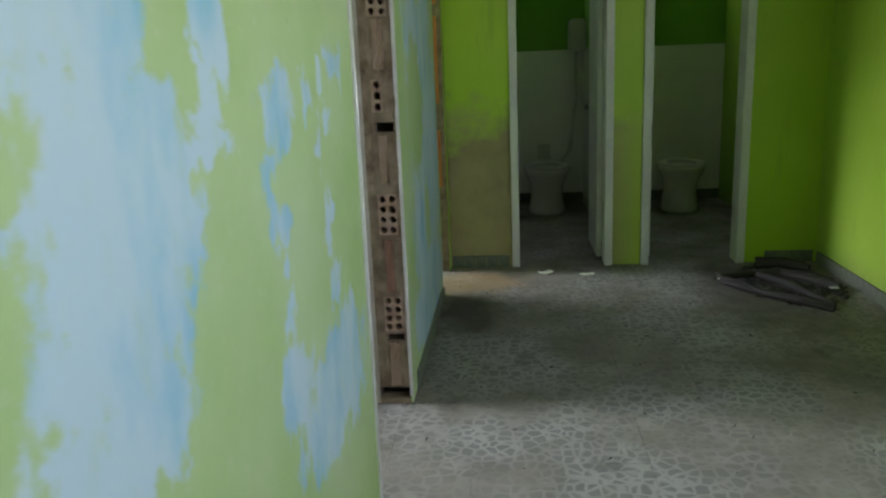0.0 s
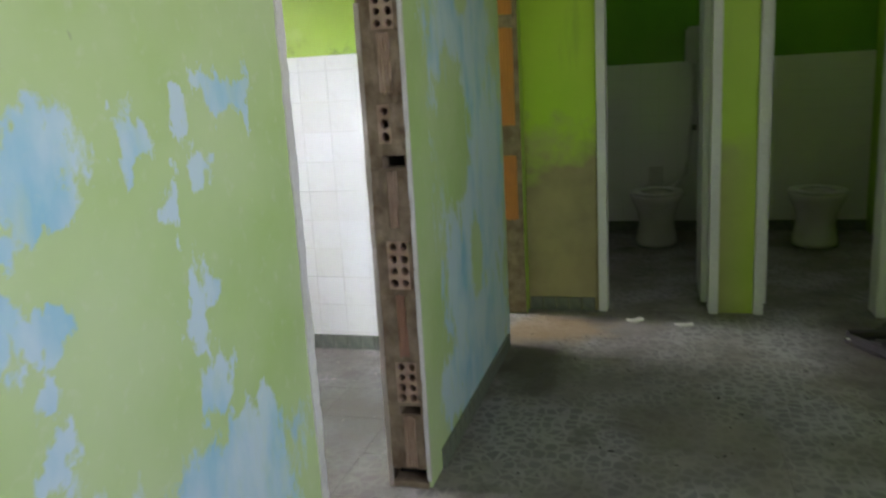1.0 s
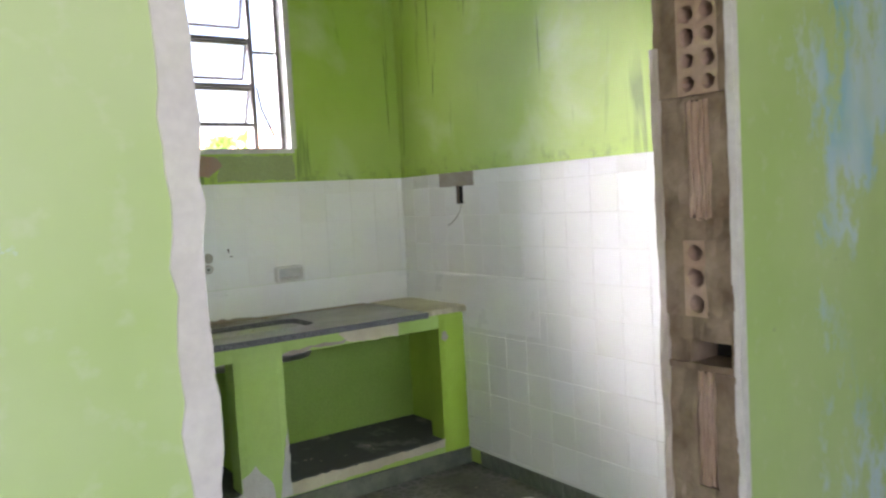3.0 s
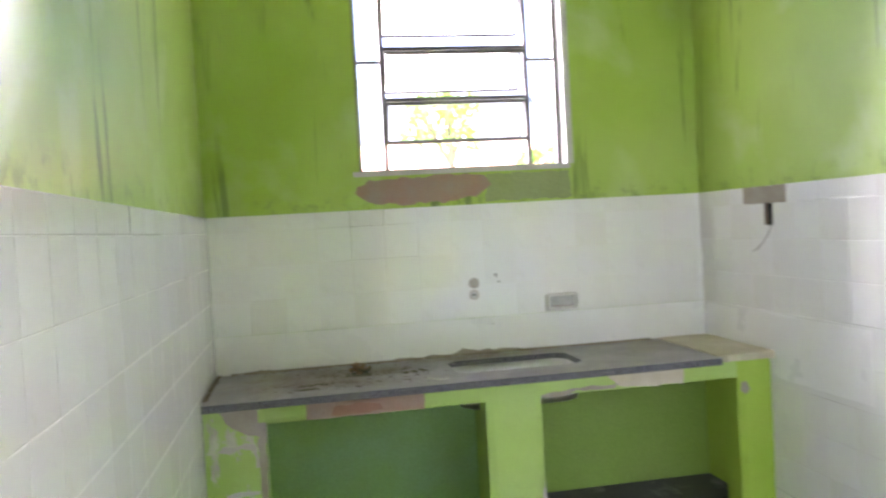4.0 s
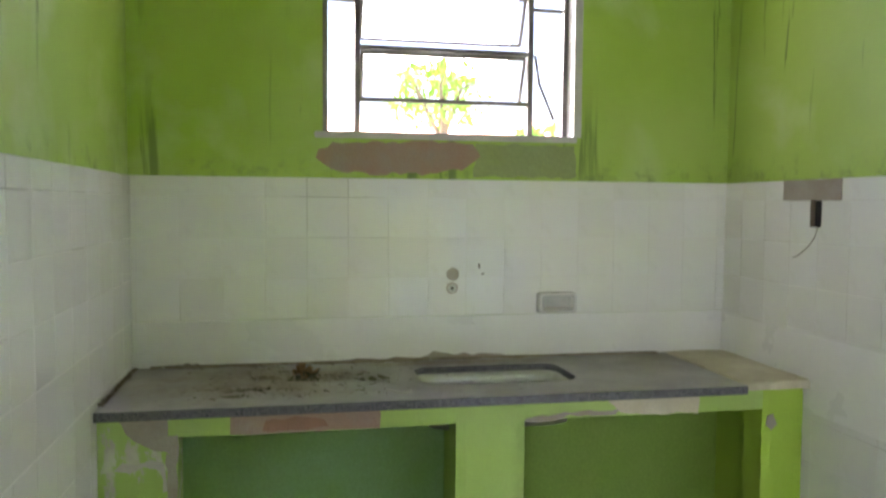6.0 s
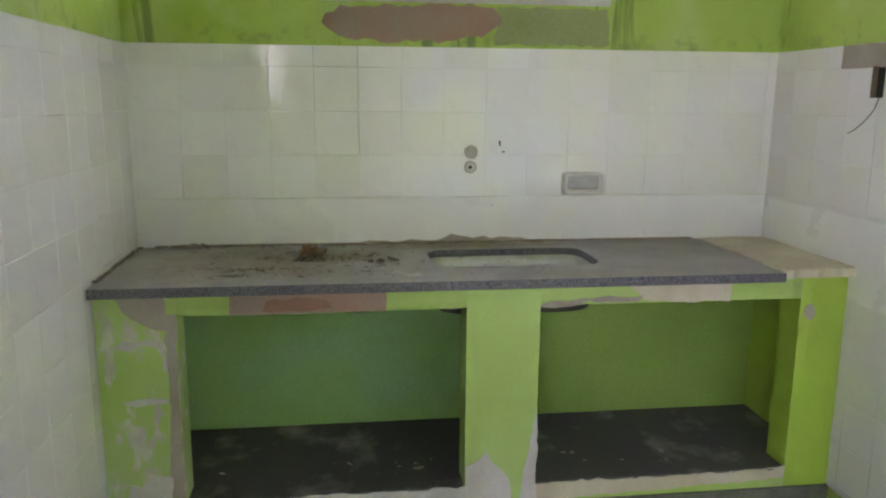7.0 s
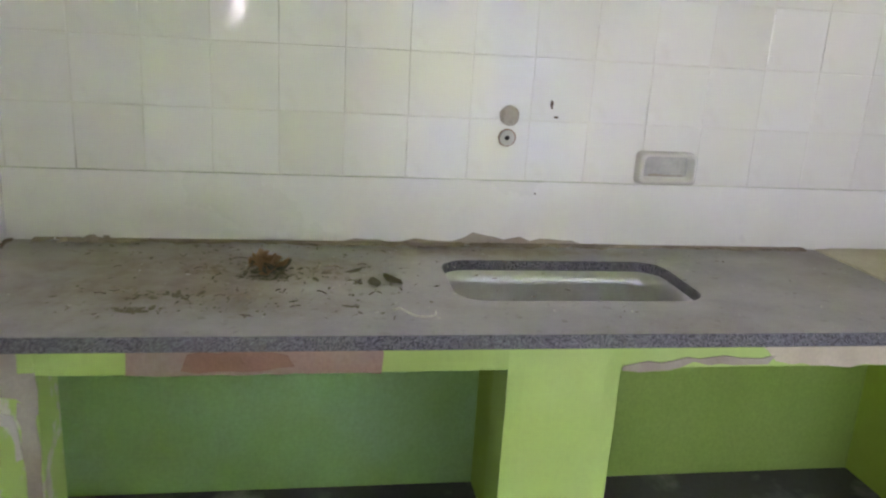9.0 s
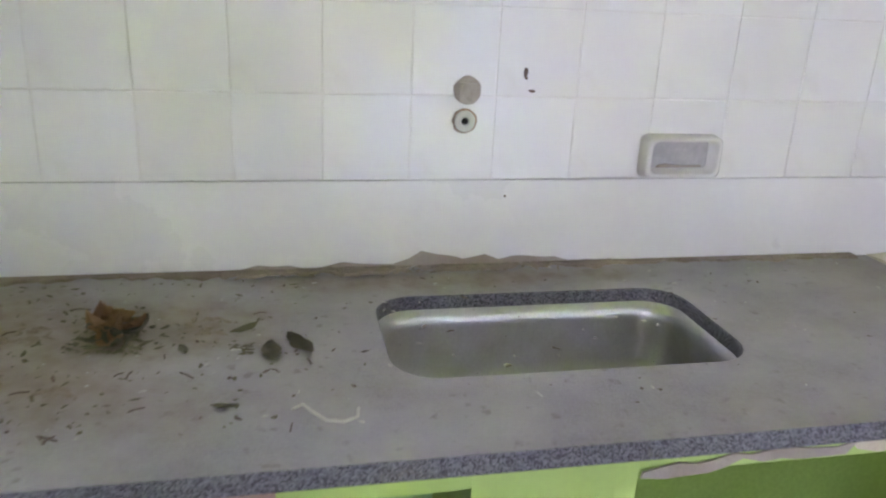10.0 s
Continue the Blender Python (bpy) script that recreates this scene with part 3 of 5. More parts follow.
# ---- kitchen window ----
def kitchen_window():
    w = tagged(new("window_1"), "grey steel louvre window, three panes tilted open", "window", kind="structure")
    w.location = (KW - 0.09, 0, 0)
    def bar(name, y0, y1, z0, z1, x0=-0.015, x1=0.015, parent=None):
        return part(name, boxes((x0, x1, y0, y1, z0, z1)), METAL, parent or w)
    b = 0.022
    bar("frame", WY0, WY0 + b, WZ0, WZ1), bar("frame", WY1 - b, WY1, WZ0, WZ1)
    bar("frame", WY0 + b, WY1 - b, WZ1 - b, WZ1), bar("frame", WY0 + b, WY1 - b, WZ0, WZ0 + 0.012)
    ya, yb = 2.801, 3.484
    bar("mullion", ya - 0.011, ya + 0.011, WZ0 + 0.012, WZ1 - b), bar("mullion", yb - 0.011, yb + 0.011, WZ0 + 0.012, WZ1 - b)
    bar("glazing_bar", WY0 + b, ya - 0.011, 2.185, 2.195), bar("glazing_bar", yb + 0.011, WY1 - b, 2.186, 2.196)
    bars = (1.820, 2.017, 2.250, 2.514)
    for i, z in enumerate(bars):
        k = 0.018 if i == 3 else 0.008
        bar("transom", ya + 0.011, yb - 0.011, z - k, z + k)
    # three panes hang from the transoms, their lower edges pushed outward
    for z in bars[1:]:
        leaf = bar("sash", ya + 0.014, yb - 0.014, z - 0.026, z - 0.012)
        low, out = z - 0.185, -0.075
        for y in (ya + 0.02, yb - 0.02):
            part("sash_side", tube([(0, y, z - 0.02), (out, y, low)], 0.008, 6), METAL, leaf)
        part("sash_rail", tube([(out, ya + 0.02, low), (out, yb - 0.02, low)], 0.008, 6), METAL, leaf)
        bm = bmesh.new()
        q = [bm.verts.new(p) for p in ((0.0, ya + 0.02, z - 0.02), (0.0, yb - 0.02, z - 0.02), (out, yb - 0.02, low), (out, ya + 0.02, low),
                                       (0.004, ya + 0.02, z - 0.02), (0.004, yb - 0.02, z - 0.02), (out + 0.004, yb - 0.02, low), (out + 0.004, ya + 0.02, low))]
        for f in ((0, 1, 2, 3), (7, 6, 5, 4), (0, 4, 5, 1), (1, 5, 6, 2), (2, 6, 7, 3), (3, 7, 4, 0)):
            bm.faces.new([q[i] for i in f])
        part("pane", bm, GLASS, leaf).visible_shadow = False
    handle = part("lever", tube([(0.02, 3.50, 2.01), (0.03, 3.515, 1.90), (0.02, 3.58, 1.76)], 0.006, 6), METAL, w, "bent steel opening lever")
    part("sill", bevel_box(0.02, 0.10, WY0 - 0.03, WY1 + 0.012, WZ0 - 0.022, WZ0 + 0.001), PALE, w, "narrow white plaster sill")


kitchen_window()
part("reveal", boxes((KW - 0.15, KW + 0.003, WY1 - 0.002, WY1 + 0.03, WZ0, WZ1 + 0.03), (KW - 0.15, KW + 0.003, WY0, WY1 - 0.002, WZ1 - 0.002, WZ1 + 0.03)), PALE, wall_window, "bare white plaster round the window")
part("plaster_patch", plate([(2.645, 1.59), (2.655, 1.62), (2.71, 1.645), (2.85, 1.652), (3.0, 1.655), (3.15, 1.660), (3.235, 1.650), (3.262, 1.60), (3.23, 1.575), (3.19, 1.555), (3.12, 1.547), (3.04, 1.533), (2.93, 1.538), (2.84, 1.53), (2.76, 1.54), (2.70, 1.552), (2.66, 1.578)], "x", KW, 0.005, 0.006, 3), RUST_PLASTER, wall_window, "brown bare plaster patch under the window")
part("filler_patch", plate([(3.24, 1.53), (3.65, 1.528), (3.64, 1.655), (3.25, 1.655)], "x", KW, 0.003, 0.006, 4), surface("grey-green filler", (0.30, 0.36, 0.14), (0.34, 0.40, 0.2), 5, 90, 0.8, 0.2), wall_window, "grey-green filler under the window")


# ---- kitchen counter ----
TOP, CF, CB = 0.829, -2.892, -3.007
SLAB = 0.027                    # thickness of the granite
UNDER = TOP - SLAB
P1, P2, P3, P4 = 2.222, 3.064, 3.290, 4.138  # edges of the two open bays
counter = tagged(new("kitchen_counter"), "masonry kitchen counter painted lime green with broken plaster", "counter")
for y0, y1, paint in ((KL + 0.01, P1, SCRAPED), (P2, P3, COUNTER_LIME), (P4, KR - 0.01, LIME)):
    part("pillar", worn_box(CB, CF, y0, y1, 0.0, UNDER, 0.006, int(y0 * 10)), paint, counter)
for y0, y1, z in ((P1, P2, 0.728), (P3, P4, 0.729)):
    part("lintel", worn_box(CB, CF - 0.001, y0, y1, z, UNDER, 0.005, int(y1 * 10)), COUNTER_LIME, counter)
    part("plinth", boxes((CB, CF - 0.002, y0, y1, 0.0, 0.146)), COUNTER_LIME, counter)
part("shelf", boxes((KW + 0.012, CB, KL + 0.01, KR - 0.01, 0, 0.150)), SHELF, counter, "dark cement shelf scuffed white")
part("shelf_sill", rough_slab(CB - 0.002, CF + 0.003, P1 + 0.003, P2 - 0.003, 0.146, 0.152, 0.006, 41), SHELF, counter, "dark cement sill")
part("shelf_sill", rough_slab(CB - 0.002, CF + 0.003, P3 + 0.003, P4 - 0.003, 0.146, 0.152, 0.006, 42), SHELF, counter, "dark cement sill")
part("shelf_edge", plate([(P1 - 0.02, 0.147), (P2 + 0.002, 0.150), (P2 + 0.002, 0.09), (P1 - 0.02, 0.09)], "x", CF - 0.002, 0.0045, 0.004, 5), PALE, counter, "white worn shelf edge")
part("shelf_edge", plate([(P2 + 0.003, 0.09), (P2 + 0.003, 0.215), (3.10, 0.235), (3.13, 0.262), (3.155, 0.225), (3.175, 0.205), (3.20, 0.17), (3.215, 0.10), (3.215, 0.09)], "x", CF, 0.0025, 0.004, 6), PALE, counter, "white worn plaster")
part("shelf_edge", plate([(3.24, 0.09), (3.255, 0.20), (3.27, 0.30), (P3 + 0.001, 0.40), (P3 + 0.001, 0.09)], "x", CF, 0.0025, 0.004, 16), PALE, counter, "white worn plaster")
part("shelf_edge", plate([(P3 + 0.002, 0.150), (3.95, 0.148), (P4 - 0.005, 0.155), (P4 - 0.005, 0.115), (P3 + 0.002, 0.09)], "x", CF - 0.002, 0.0045, 0.005, 7), YELLOWED, counter, "yellowed worn shelf edge")
part("plaster_patch", plate([(2.374, 0.7275), (2.823, 0.7285), (2.823, UNDER), (2.374, UNDER)], "x", CF, 0.002, 0.002, 8), RUST_PLASTER, counter, "reddish bare plaster")
part("plaster_patch", plate([(2.47, 0.735), (2.66, 0.738), (2.655, 0.768), (2.56, 0.775), (2.48, 0.765)], "x", CF, 0.0032, 0.006, 18), CLAY, counter, "bare red brick showing through")
part("plaster_patch", plate([(3.575, 0.78), (3.62, 0.742), (3.70, 0.733), (3.897, 0.727), (3.897, UNDER), (3.58, UNDER)], "x", CF, 0.003, 0.005, 9), YELLOWED, counter, "torn pale plaster")
part("plaster_patch", plate([(P3, 0.727), (3.36, 0.722), (3.44, 0.740), (3.60, 0.733), (3.61, 0.752), (3.45, 0.752), (P3, 0.738)], "x", CF, 0.003, 0.004, 10), PLASTER, counter, "torn grey plaster")
part("plaster_patch", plate([(2.05, UNDER), (2.08, 0.745), (2.13, 0.705), (2.195, 0.685), (P1 + 0.001, 0.66), (P1 + 0.001, 0.735), (2.20, 0.74), (2.195, UNDER)], "x", CF, 0.002, 0.005, 11), PLASTER, counter, "grey bare plaster")
part("plaster_patch", plate([(2.192, 0.68), (P1 + 0.001, 0.67), (P1 + 0.001, 0.10), (2.178, 0.10), (2.186, 0.28), (2.198, 0.45)], "x", CF, 0.0025, 0.004, 12), PLASTER, counter, "grey bare plaster")
part("plaster_patch", plate([(2.03, 0.09), (2.19, 0.09), (2.185, 0.235), (2.12, 0.245), (2.10, 0.205), (2.07, 0.22), (2.05, 0.13)], "x", CF, 0.003, 0.005, 13), PALE, counter, "white bare plaster at the foot")
part("plaster_patch", plate([(2.05, 0.642), (2.07, 0.66), (2.11, 0.655), (2.15, 0.664), (2.185, 0.654), (2.194, 0.57), (2.184, 0.57), (2.176, 0.636), (2.13, 0.644), (2.09, 0.632)], "x", CF, 0.0035, 0.003, 31), PALE, counter, "white ragged paint edge")
part("plaster_patch", plate([(2.07, 0.475), (2.12, 0.485), (2.185, 0.482), (2.187, 0.468), (2.14, 0.472), (2.10, 0.464)], "x", CF, 0.003, 0.003, 32), PALE, counter, "white ragged paint edge")
part("plaster_patch", plate([(P4 + 0.012, 0.71), (P4 + 0.035, 0.715), (P4 + 0.05, 0.68), (P4 + 0.03, 0.655), (P4 + 0.008, 0.67)], "x", CF, 0.002, 0.004, 15), PLASTER, counter, "grey bare plaster")
SEA = surface("sea-green paint", (0.24, 0.46, 0.11), (0.27, 0.50, 0.22), 3.0, 90, 0.6, 0.1)
part("back_panel", boxes((KW + 0.001, KW + 0.011, KL + 0.012, 3.177, 0.150, UNDER - 0.001)), SEA, counter, "sea-green painted back")
# right half of the back: a darker lime than the pillars
part("back_panel", boxes((KW + 0.001, KW + 0.011, 3.177, KR - 0.012, 0.150, UNDER - 0.001)), surface("darker lime green", (0.22, 0.38, 0.05), (0.27, 0.42, 0.08), 1.6, 90, 0.6, 0.1), counter, "darker green back")
part("side_panel", boxes((KW + 0.012, CB, KR - 0.022, KR - 0.012, 0.150, UNDER - 0.001)), LIME, counter)
part("side_panel", boxes((KW + 0.012, CB, KL + 0.012, KL + 0.022, 0.150, UNDER - 0.001)), LIME, counter)
part("divider", boxes((KW + 0.012, CB, 3.13, 3.225, 0.150, 0.62)), LIME, counter)
part("skirting", boxes((CF, CF + 0.012, P1, KR - 0.012, 0.0, 0.085)), SKIRT, counter, "dark tile skirting at the foot of the counter")
part("end_fill", rough_slab(KW + 0.012, CF + 0.030, 4.040, KR - 0.010, UNDER, TOP + 0.004, 0.012, 16), YELLOWED, counter, "yellowed cement fill beside the worktop")

# worktop with the sink's cut-out
SX0, SX1, SY0, SY1 = -3.285, -3.004, 2.982, 3.520
def worktop():
    hole = rounded(SX0, SX1, SY0, SY1, 0.065)
    x0, x1, y0, y1 = KW + 0.012, CF + 0.054, KL + 0.018, 4.036
    outer = []
    cx, cy = (SX0 + SX1) / 2, (SY0 + SY1) / 2
    for u, v in hole:
        dx, dy = u - cx, v - cy
        k = min(((x1 if dx > 0 else x0) - cx) / dx if dx else 99, ((y1 if dy > 0 else y0) - cy) / dy if dy else 99)
        outer.append((cx + dx * k, cy + dy * k))
    # snap the nearest outer points to the true corners
    for qx in (x0, x1):
        for qy in (y0, y1):
            i = min(range(len(outer)), key=lambda k: (outer[k][0] - qx) ** 2 + (outer[k][1] - qy) ** 2)
            outer[i] = (qx, qy)
    rings = [[(u, v, z) for u, v in ring] for ring, z in ((hole, TOP - SLAB), (hole, TOP - 0.003), ([(cx + (u - cx) * 1.012, cy + (v - cy) * 1.006) for u, v in hole], TOP),
             ([(u - 0.003 if u > x1 - 0.001 else u, v) for u, v in outer], TOP), (outer, TOP - 0.004), (outer, TOP - SLAB), (hole, TOP - SLAB))]
    return loft(rings)


countertop = tagged(new("countertop"), "dusty grey granite worktop with a sink cut-out", "worktop")
part("slab", worktop(), GRANITE, countertop)
part("front_edge", bevel_box(CF + 0.0500, CF + 0.068, KL + 0.018, 4.036, UNDER - 0.001, TOP + 0.0005, 0.0008), GRANITE, countertop, "sawn speckled granite edge")
sink = tagged(new("sink"), "stainless steel sink bowl under the granite worktop", "sink")
def bowl():
    rings = []
    for inset, z in ((0.0005, TOP - 0.024), (0.002, TOP - 0.0245), (0.004, TOP - 0.06), (0.010, TOP - 0.13), (0.022, TOP - 0.155), (0.045, TOP - 0.165)):
        rings.append([(u, v, z) for u, v in rounded(SX0 + inset, SX1 - inset, SY0 + inset, SY1 - inset, max(0.065 - inset * 0.3, 0.03))])
    return loft(rings, False, True)


smooth(part("bowl", bowl(), STEEL, sink))
part("drain", tube([(-3.155, 3.245, TOP - 0.1645), (-3.155, 3.245, TOP - 0.1615)], 0.045, 20), STEEL, sink)
# flat black disc: the drain opening's shade as colour
part("drain_hole_shade", tube([(-3.155, 3.245, TOP - 0.1615), (-3.155, 3.245, TOP - 0.1605)], 0.03, 16), SHADE_BLACK, sink)
part("dirt_crust", plate(oval(-3.14, 3.25, 0.075, 0.2), "z", TOP - 0.1648, 0.0015, 0.012, 21), YELLOWED, sink, "dried yellow dirt")


# ---- wall fittings in the kitchen ----
def pipe_stub(y, z, r, open_end):
    p = tagged(new("pipe_stub"), "water pipe end set in broken tile" if open_end else "plugged pipe end set in cement", "pipe", "pipe ends over the sink")
    x = KW + 0.009
    part("collar", plate(oval(y, z, r, r, 18), "x", x, 0.003, 0.0015, int(1000 * z)), RUST_PLASTER if open_end else PLASTER, p)
    if open_end:
        ring = [[(x + h, y + q * math.cos(a), z + q * math.sin(a)) for a in [2 * math.pi * k / 18 for k in range(18)]] for q, h in ((0.019, 0.003), (0.018, 0.006), (0.008, 0.006), (0.006, 0.0035))]
        part("fitting", loft(ring, False, True), PLASTIC, p, "white threaded fitting")
        # black disc paints the shade inside the pipe end
        part("bore_shade", tube([(x + 0.0036, y, z), (x + 0.0046, y, z)], 0.006, 12), SHADE_BLACK, p)
    else:
        part("plug", rugged("x", x + 0.006, y - 0.014, y + 0.016, z - 0.018, z + 0.014, 0.005, 1, 0.004, 0.006, 5), PLASTER, p)


pipe_stub(3.158, 1.155, 0.025, False)
pipe_stub(3.156, 1.102, 0.022, True)
soap = tagged(new("soap_dish"), "white ceramic soap dish set in the tiled wall", "soap dish")
def soap_frame():
    x = KW + 0.008
    y0, y1, z0, z1 = 3.495, 3.652, 1.000, 1.082
    rings = []
    for i, h in ((0.0, 0.0), (0.002, 0.027), (0.008, 0.033), (0.013, 0.030), (0.016, 0.0035)):
        rings.append([(x + h, u, v) for u, v in rounded(y0 + i, y1 - i, z0 + i, z1 - i * 0.8, 0.014)])
    return loft(rings, False, True)


smooth(part("dish", soap_frame(), CERAMIC, soap))
# grey plate paints the hollow's shade over the white ceramic
part("hollow_shade", plate(rounded(3.513, 3.634, 1.018, 1.068, 0.008), "x", KW + 0.0116, 0.001), surface("shaded grey glaze", (0.40, 0.40, 0.39), (0.50, 0.50, 0.48), 18.0, 90, 0.35, 0.05), soap, "grey hollow, its shade put in the colour")
part("dirt", plate([(3.53, 1.020), (3.62, 1.020), (3.62, 1.024), (3.58, 1.023), (3.55, 1.027), (3.535, 1.023)], "x", KW + 0.0115, 0.008, 0.001, 4), PLASTER, soap)
box_patch = tagged(new("meter_recess"), "grey cement patch with an empty conduit slot in the tiles", "wall patch")
part("cement", plate([(-3.038, 1.444), (-2.742, 1.444), (-2.742, 1.515), (-3.038, 1.515)], "y", KR - 0.013, 0.013, 0.0015, 8), PLASTER, box_patch)
# thin black box on the tiles, the slot's shade as colour
part("slot", boxes((-2.892, -2.836, KR - 0.0105, KR - 0.009, 1.354, 1.444)), SHADE_BLACK, box_patch)
part("conduit", tube([(-2.872, KR - 0.014, 1.356), (-2.872, KR - 0.014, 1.446)], 0.008, 8), BARK, box_patch, "rusty conduit")
part("wire", tube([(-2.845, KR - 0.014, 1.356), (-2.838, KR - 0.03, 1.32), (-2.862, KR - 0.04, 1.285), (-2.915, KR - 0.035, 1.255), (-2.950, KR - 0.03, 1.245)], 0.0018, 5), BARK, box_patch, "thin hanging wire")


# ---- broken brickwork at the doorways ----
def hollow_brick(x0, x1, z0, z1, cols, rows, y, depth=0.075):
    """The end of a hollow clay brick with round holes, facing -y at y."""
    bm = bmesh.new()
    rnd = random.Random(int(z0 * 1000))
    cw, ch = (x1 - x0) / cols, (z1 - z0) / rows
    n = 12
    for c in range(cols):
        for r in range(rows):
            cx, cz = x0 + cw * (c + 0.5), z0 + ch * (r + 0.5)
            rad = min(cw, ch) * rnd.uniform(0.34, 0.40)
            sq, ci, de = [], [], []
            for k in range(n):
                a = 2 * math.pi * k / n + math.pi / 12
                ca, sa = math.cos(a), math.sin(a)
                m = 1 / max(abs(ca), abs(sa))
                sq.append(bm.verts.new((cx + ca * m * cw / 2, y, cz + sa * m * ch / 2)))
                wob = rad * rnd.uniform(0.9, 1.08)
                ci.append(bm.verts.new((cx + ca * wob, y + 0.001, cz + sa * wob)))
                de.append(bm.verts.new((cx + ca * wob * 0.95, y + depth, cz + sa * wob * 0.95)))
            for k in range(n):
                j = (k + 1) % n
                bm.faces.new((sq[k], sq[j], ci[j], ci[k]))
                bm.faces.new((ci[k], ci[j], de[j], de[k]))
            bm.faces.new(de)
    bmesh.ops.recalc_face_normals(bm, faces=bm.faces)
    return bm


def ribbed_brick(x0, x1, z0, z1, y, depth=0.06, ribs=5, seed=0):
    """A clay brick seen on its scored side, with upright ribs and chipped ends."""
    bm = bmesh.new()
    rnd = random.Random(seed)
    prof = []
    for k in range(ribs):
        u0, u1 = x0 + (x1 - x0) * k / ribs, x0 + (x1 - x0) * (k + 1) / ribs
        w = u1 - u0
        prof += [(u0, 0.005), (u0 + 0.2 * w, 0.0), (u0 + 0.8 * w, 0.0), (u1 - 0.01 * w, 0.005)]
    prof = [(x0, depth)] + prof + [(x1, depth)]
    rows = 8
    grid = []
    for r in range(rows + 1):
        z = z0 + (z1 - z0) * r / rows
        grid.append([bm.verts.new((u, y + d + (rnd.uniform(0, 0.004) if 0 < i < len(prof) - 1 else 0), z + (rnd.uniform(-0.006, 0.006) if r in (0, rows) else 0))) for i, (u, d) in enumerate(prof)])
    for a, b in zip(grid, grid[1:]):
        for i in range(len(a) - 1):
            bm.faces.new((a[i], a[i + 1], b[i + 1], b[i]))
    bmesh.ops.recalc_face_normals(bm, faces=bm.faces)
    return bm


PALE_CLAY = surface("weathered clay brick", (0.42, 0.31, 0.23), (0.34, 0.22, 0.15), 14.0, 150, 0.9, 0.5)
def broken_end():
    xa, xb = XK + 0.006, XC - 0.009
    b0, b1 = XK + 0.042, XC - 0.025
    y = J1 + 0.008
    # mortar fill between the two plaster skins, with gaps left for cavities
    def fill(z0, z1, u0=xa, u1=xb, back=0.0, seed=0):
        part("mortar", rugged("y", y + back, u0, u1, z0, z1, 0.07, -1, 0.007, 0.007, seed), MORTAR, wall_far)
    # black sheet paints the shade seen through gaps between the bricks
    part("cavity", boxes((xa, xb, y + 0.075, y + 0.08, 0, H)), SHADE_BLACK, wall_far, "black sheet painting the shade behind the bricks")
    fill(0.0, 0.02, seed=1)
    zs = [("rib", 0.075, 0.262, PALE_CLAY), ("slot", 0.270, 0.300, None), ("hole", 0.312, 0.455, 4, 2), ("rib", 0.472, 0.685, CLAY), ("hole", 0.705, 0.865, 4, 2), ("rib", 0.905, 1.090, PALE_CLAY),
          ("slot", 1.100, 1.137, None), ("hole1", 1.175, 1.295, 3, 1), ("rib", 1.330, 1.510, PALE_CLAY), ("hole", 1.518, 1.695, 5, 2), ("rib", 1.72, 1.91, CLAY), ("hole", 1.93, 2.10, 5, 2), ("rib", 2.12, 2.32, CLAY)]
    last = 0.07
    for i, e in enumerate(zs):
        kind, z0, z1 = e[:3]
        if z0 - last > 0.003:
            fill(last, z0, seed=i + 20)
        last = z1
        if kind == "rib":
            w = 0.004 if i % 4 else 0.0
            part("brick", ribbed_brick(b0 + 0.012 + w, b1 - 0.018 - w, z0, z1, y - 0.002, ribs=4, seed=i), e[3], wall_far)
            fill(z0, z1, xa, b0 + 0.012 + w, 0.0, i + 40), fill(z0, z1, b1 - 0.018 - w, xb, -0.001, i + 60)
        elif kind == "hole":
            part("brick", hollow_brick(b0, b1, z0, z1, e[4], e[3], y - 0.002), PALE_CLAY, wall_far)
            fill(z0, z1, xa, b0, 0.0, i + 40), fill(z0, z1, b1, xb, -0.001, i + 60)
        elif kind == "hole1":
            part("brick", hollow_brick(b0, b0 + 0.042, z0, z1, 1, 3, y - 0.002), PALE_CLAY, wall_far)
            fill(z0, z1, xa, b0, 0.0, i + 40), fill(z0, z1, b0 + 0.042, xb, -0.003, i + 60)
        else:
            fill(z0, z1, xa, b0 + 0.004, 0.0, i + 40), fill(z0, z1, b1 + 0.004, xb, 0.0, i + 60)
    fill(last, 2.7, seed=99)
    part("skin", boxes((XC - 0.009, XC, J1 + 0.018, J1 + BR, 0, H)), CORRIDOR, wall_far)
    part("skin", boxes((XK, XK + 0.006, J1 + 0.018, J1 + BR, 0, H)), MORTAR, wall_far)
    # torn white plaster edges on both faces
    part("plaster_edge", rugged("y", J1 + 0.004, XC - 0.011, XC + 0.002, 0.03, 2.12, 0.014, -1, 0.009, 0.004, 7), PALE, wall_far, "torn white plaster edge")
    part("plaster_edge", rugged("y", J1 + 0.004, XK - 0.009, XK + 0.006, 0.0, 1.60, 0.045, -1, 0.009, 0.005, 8), PLASTER, wall_far, "torn grey plaster edge")
    part("plaster_edge", rugged("y", J1 + 0.006, XK - 0.003, XK + 0.008, 1.60, 2.12, 0.045, -1, 0.012, 0.008, 9), MORTAR, wall_far)


broken_end()
part("plaster_edge", plate([(J0 - 0.026, 0.0), (J0 + 0.004, 0.0), (J0 + 0.004, 2.12), (J0 - 0.026, 2.12)], "x", XC, 0.004, 0.004, 31), PALE, wall_near, "torn white plaster edge")
part("jamb", rugged("y", J0, XK, XC + 0.002, 0.0, 2.12, 0.01, 1, 0.015, 0.004, 12), PALE, wall_near, "white plastered door jamb")


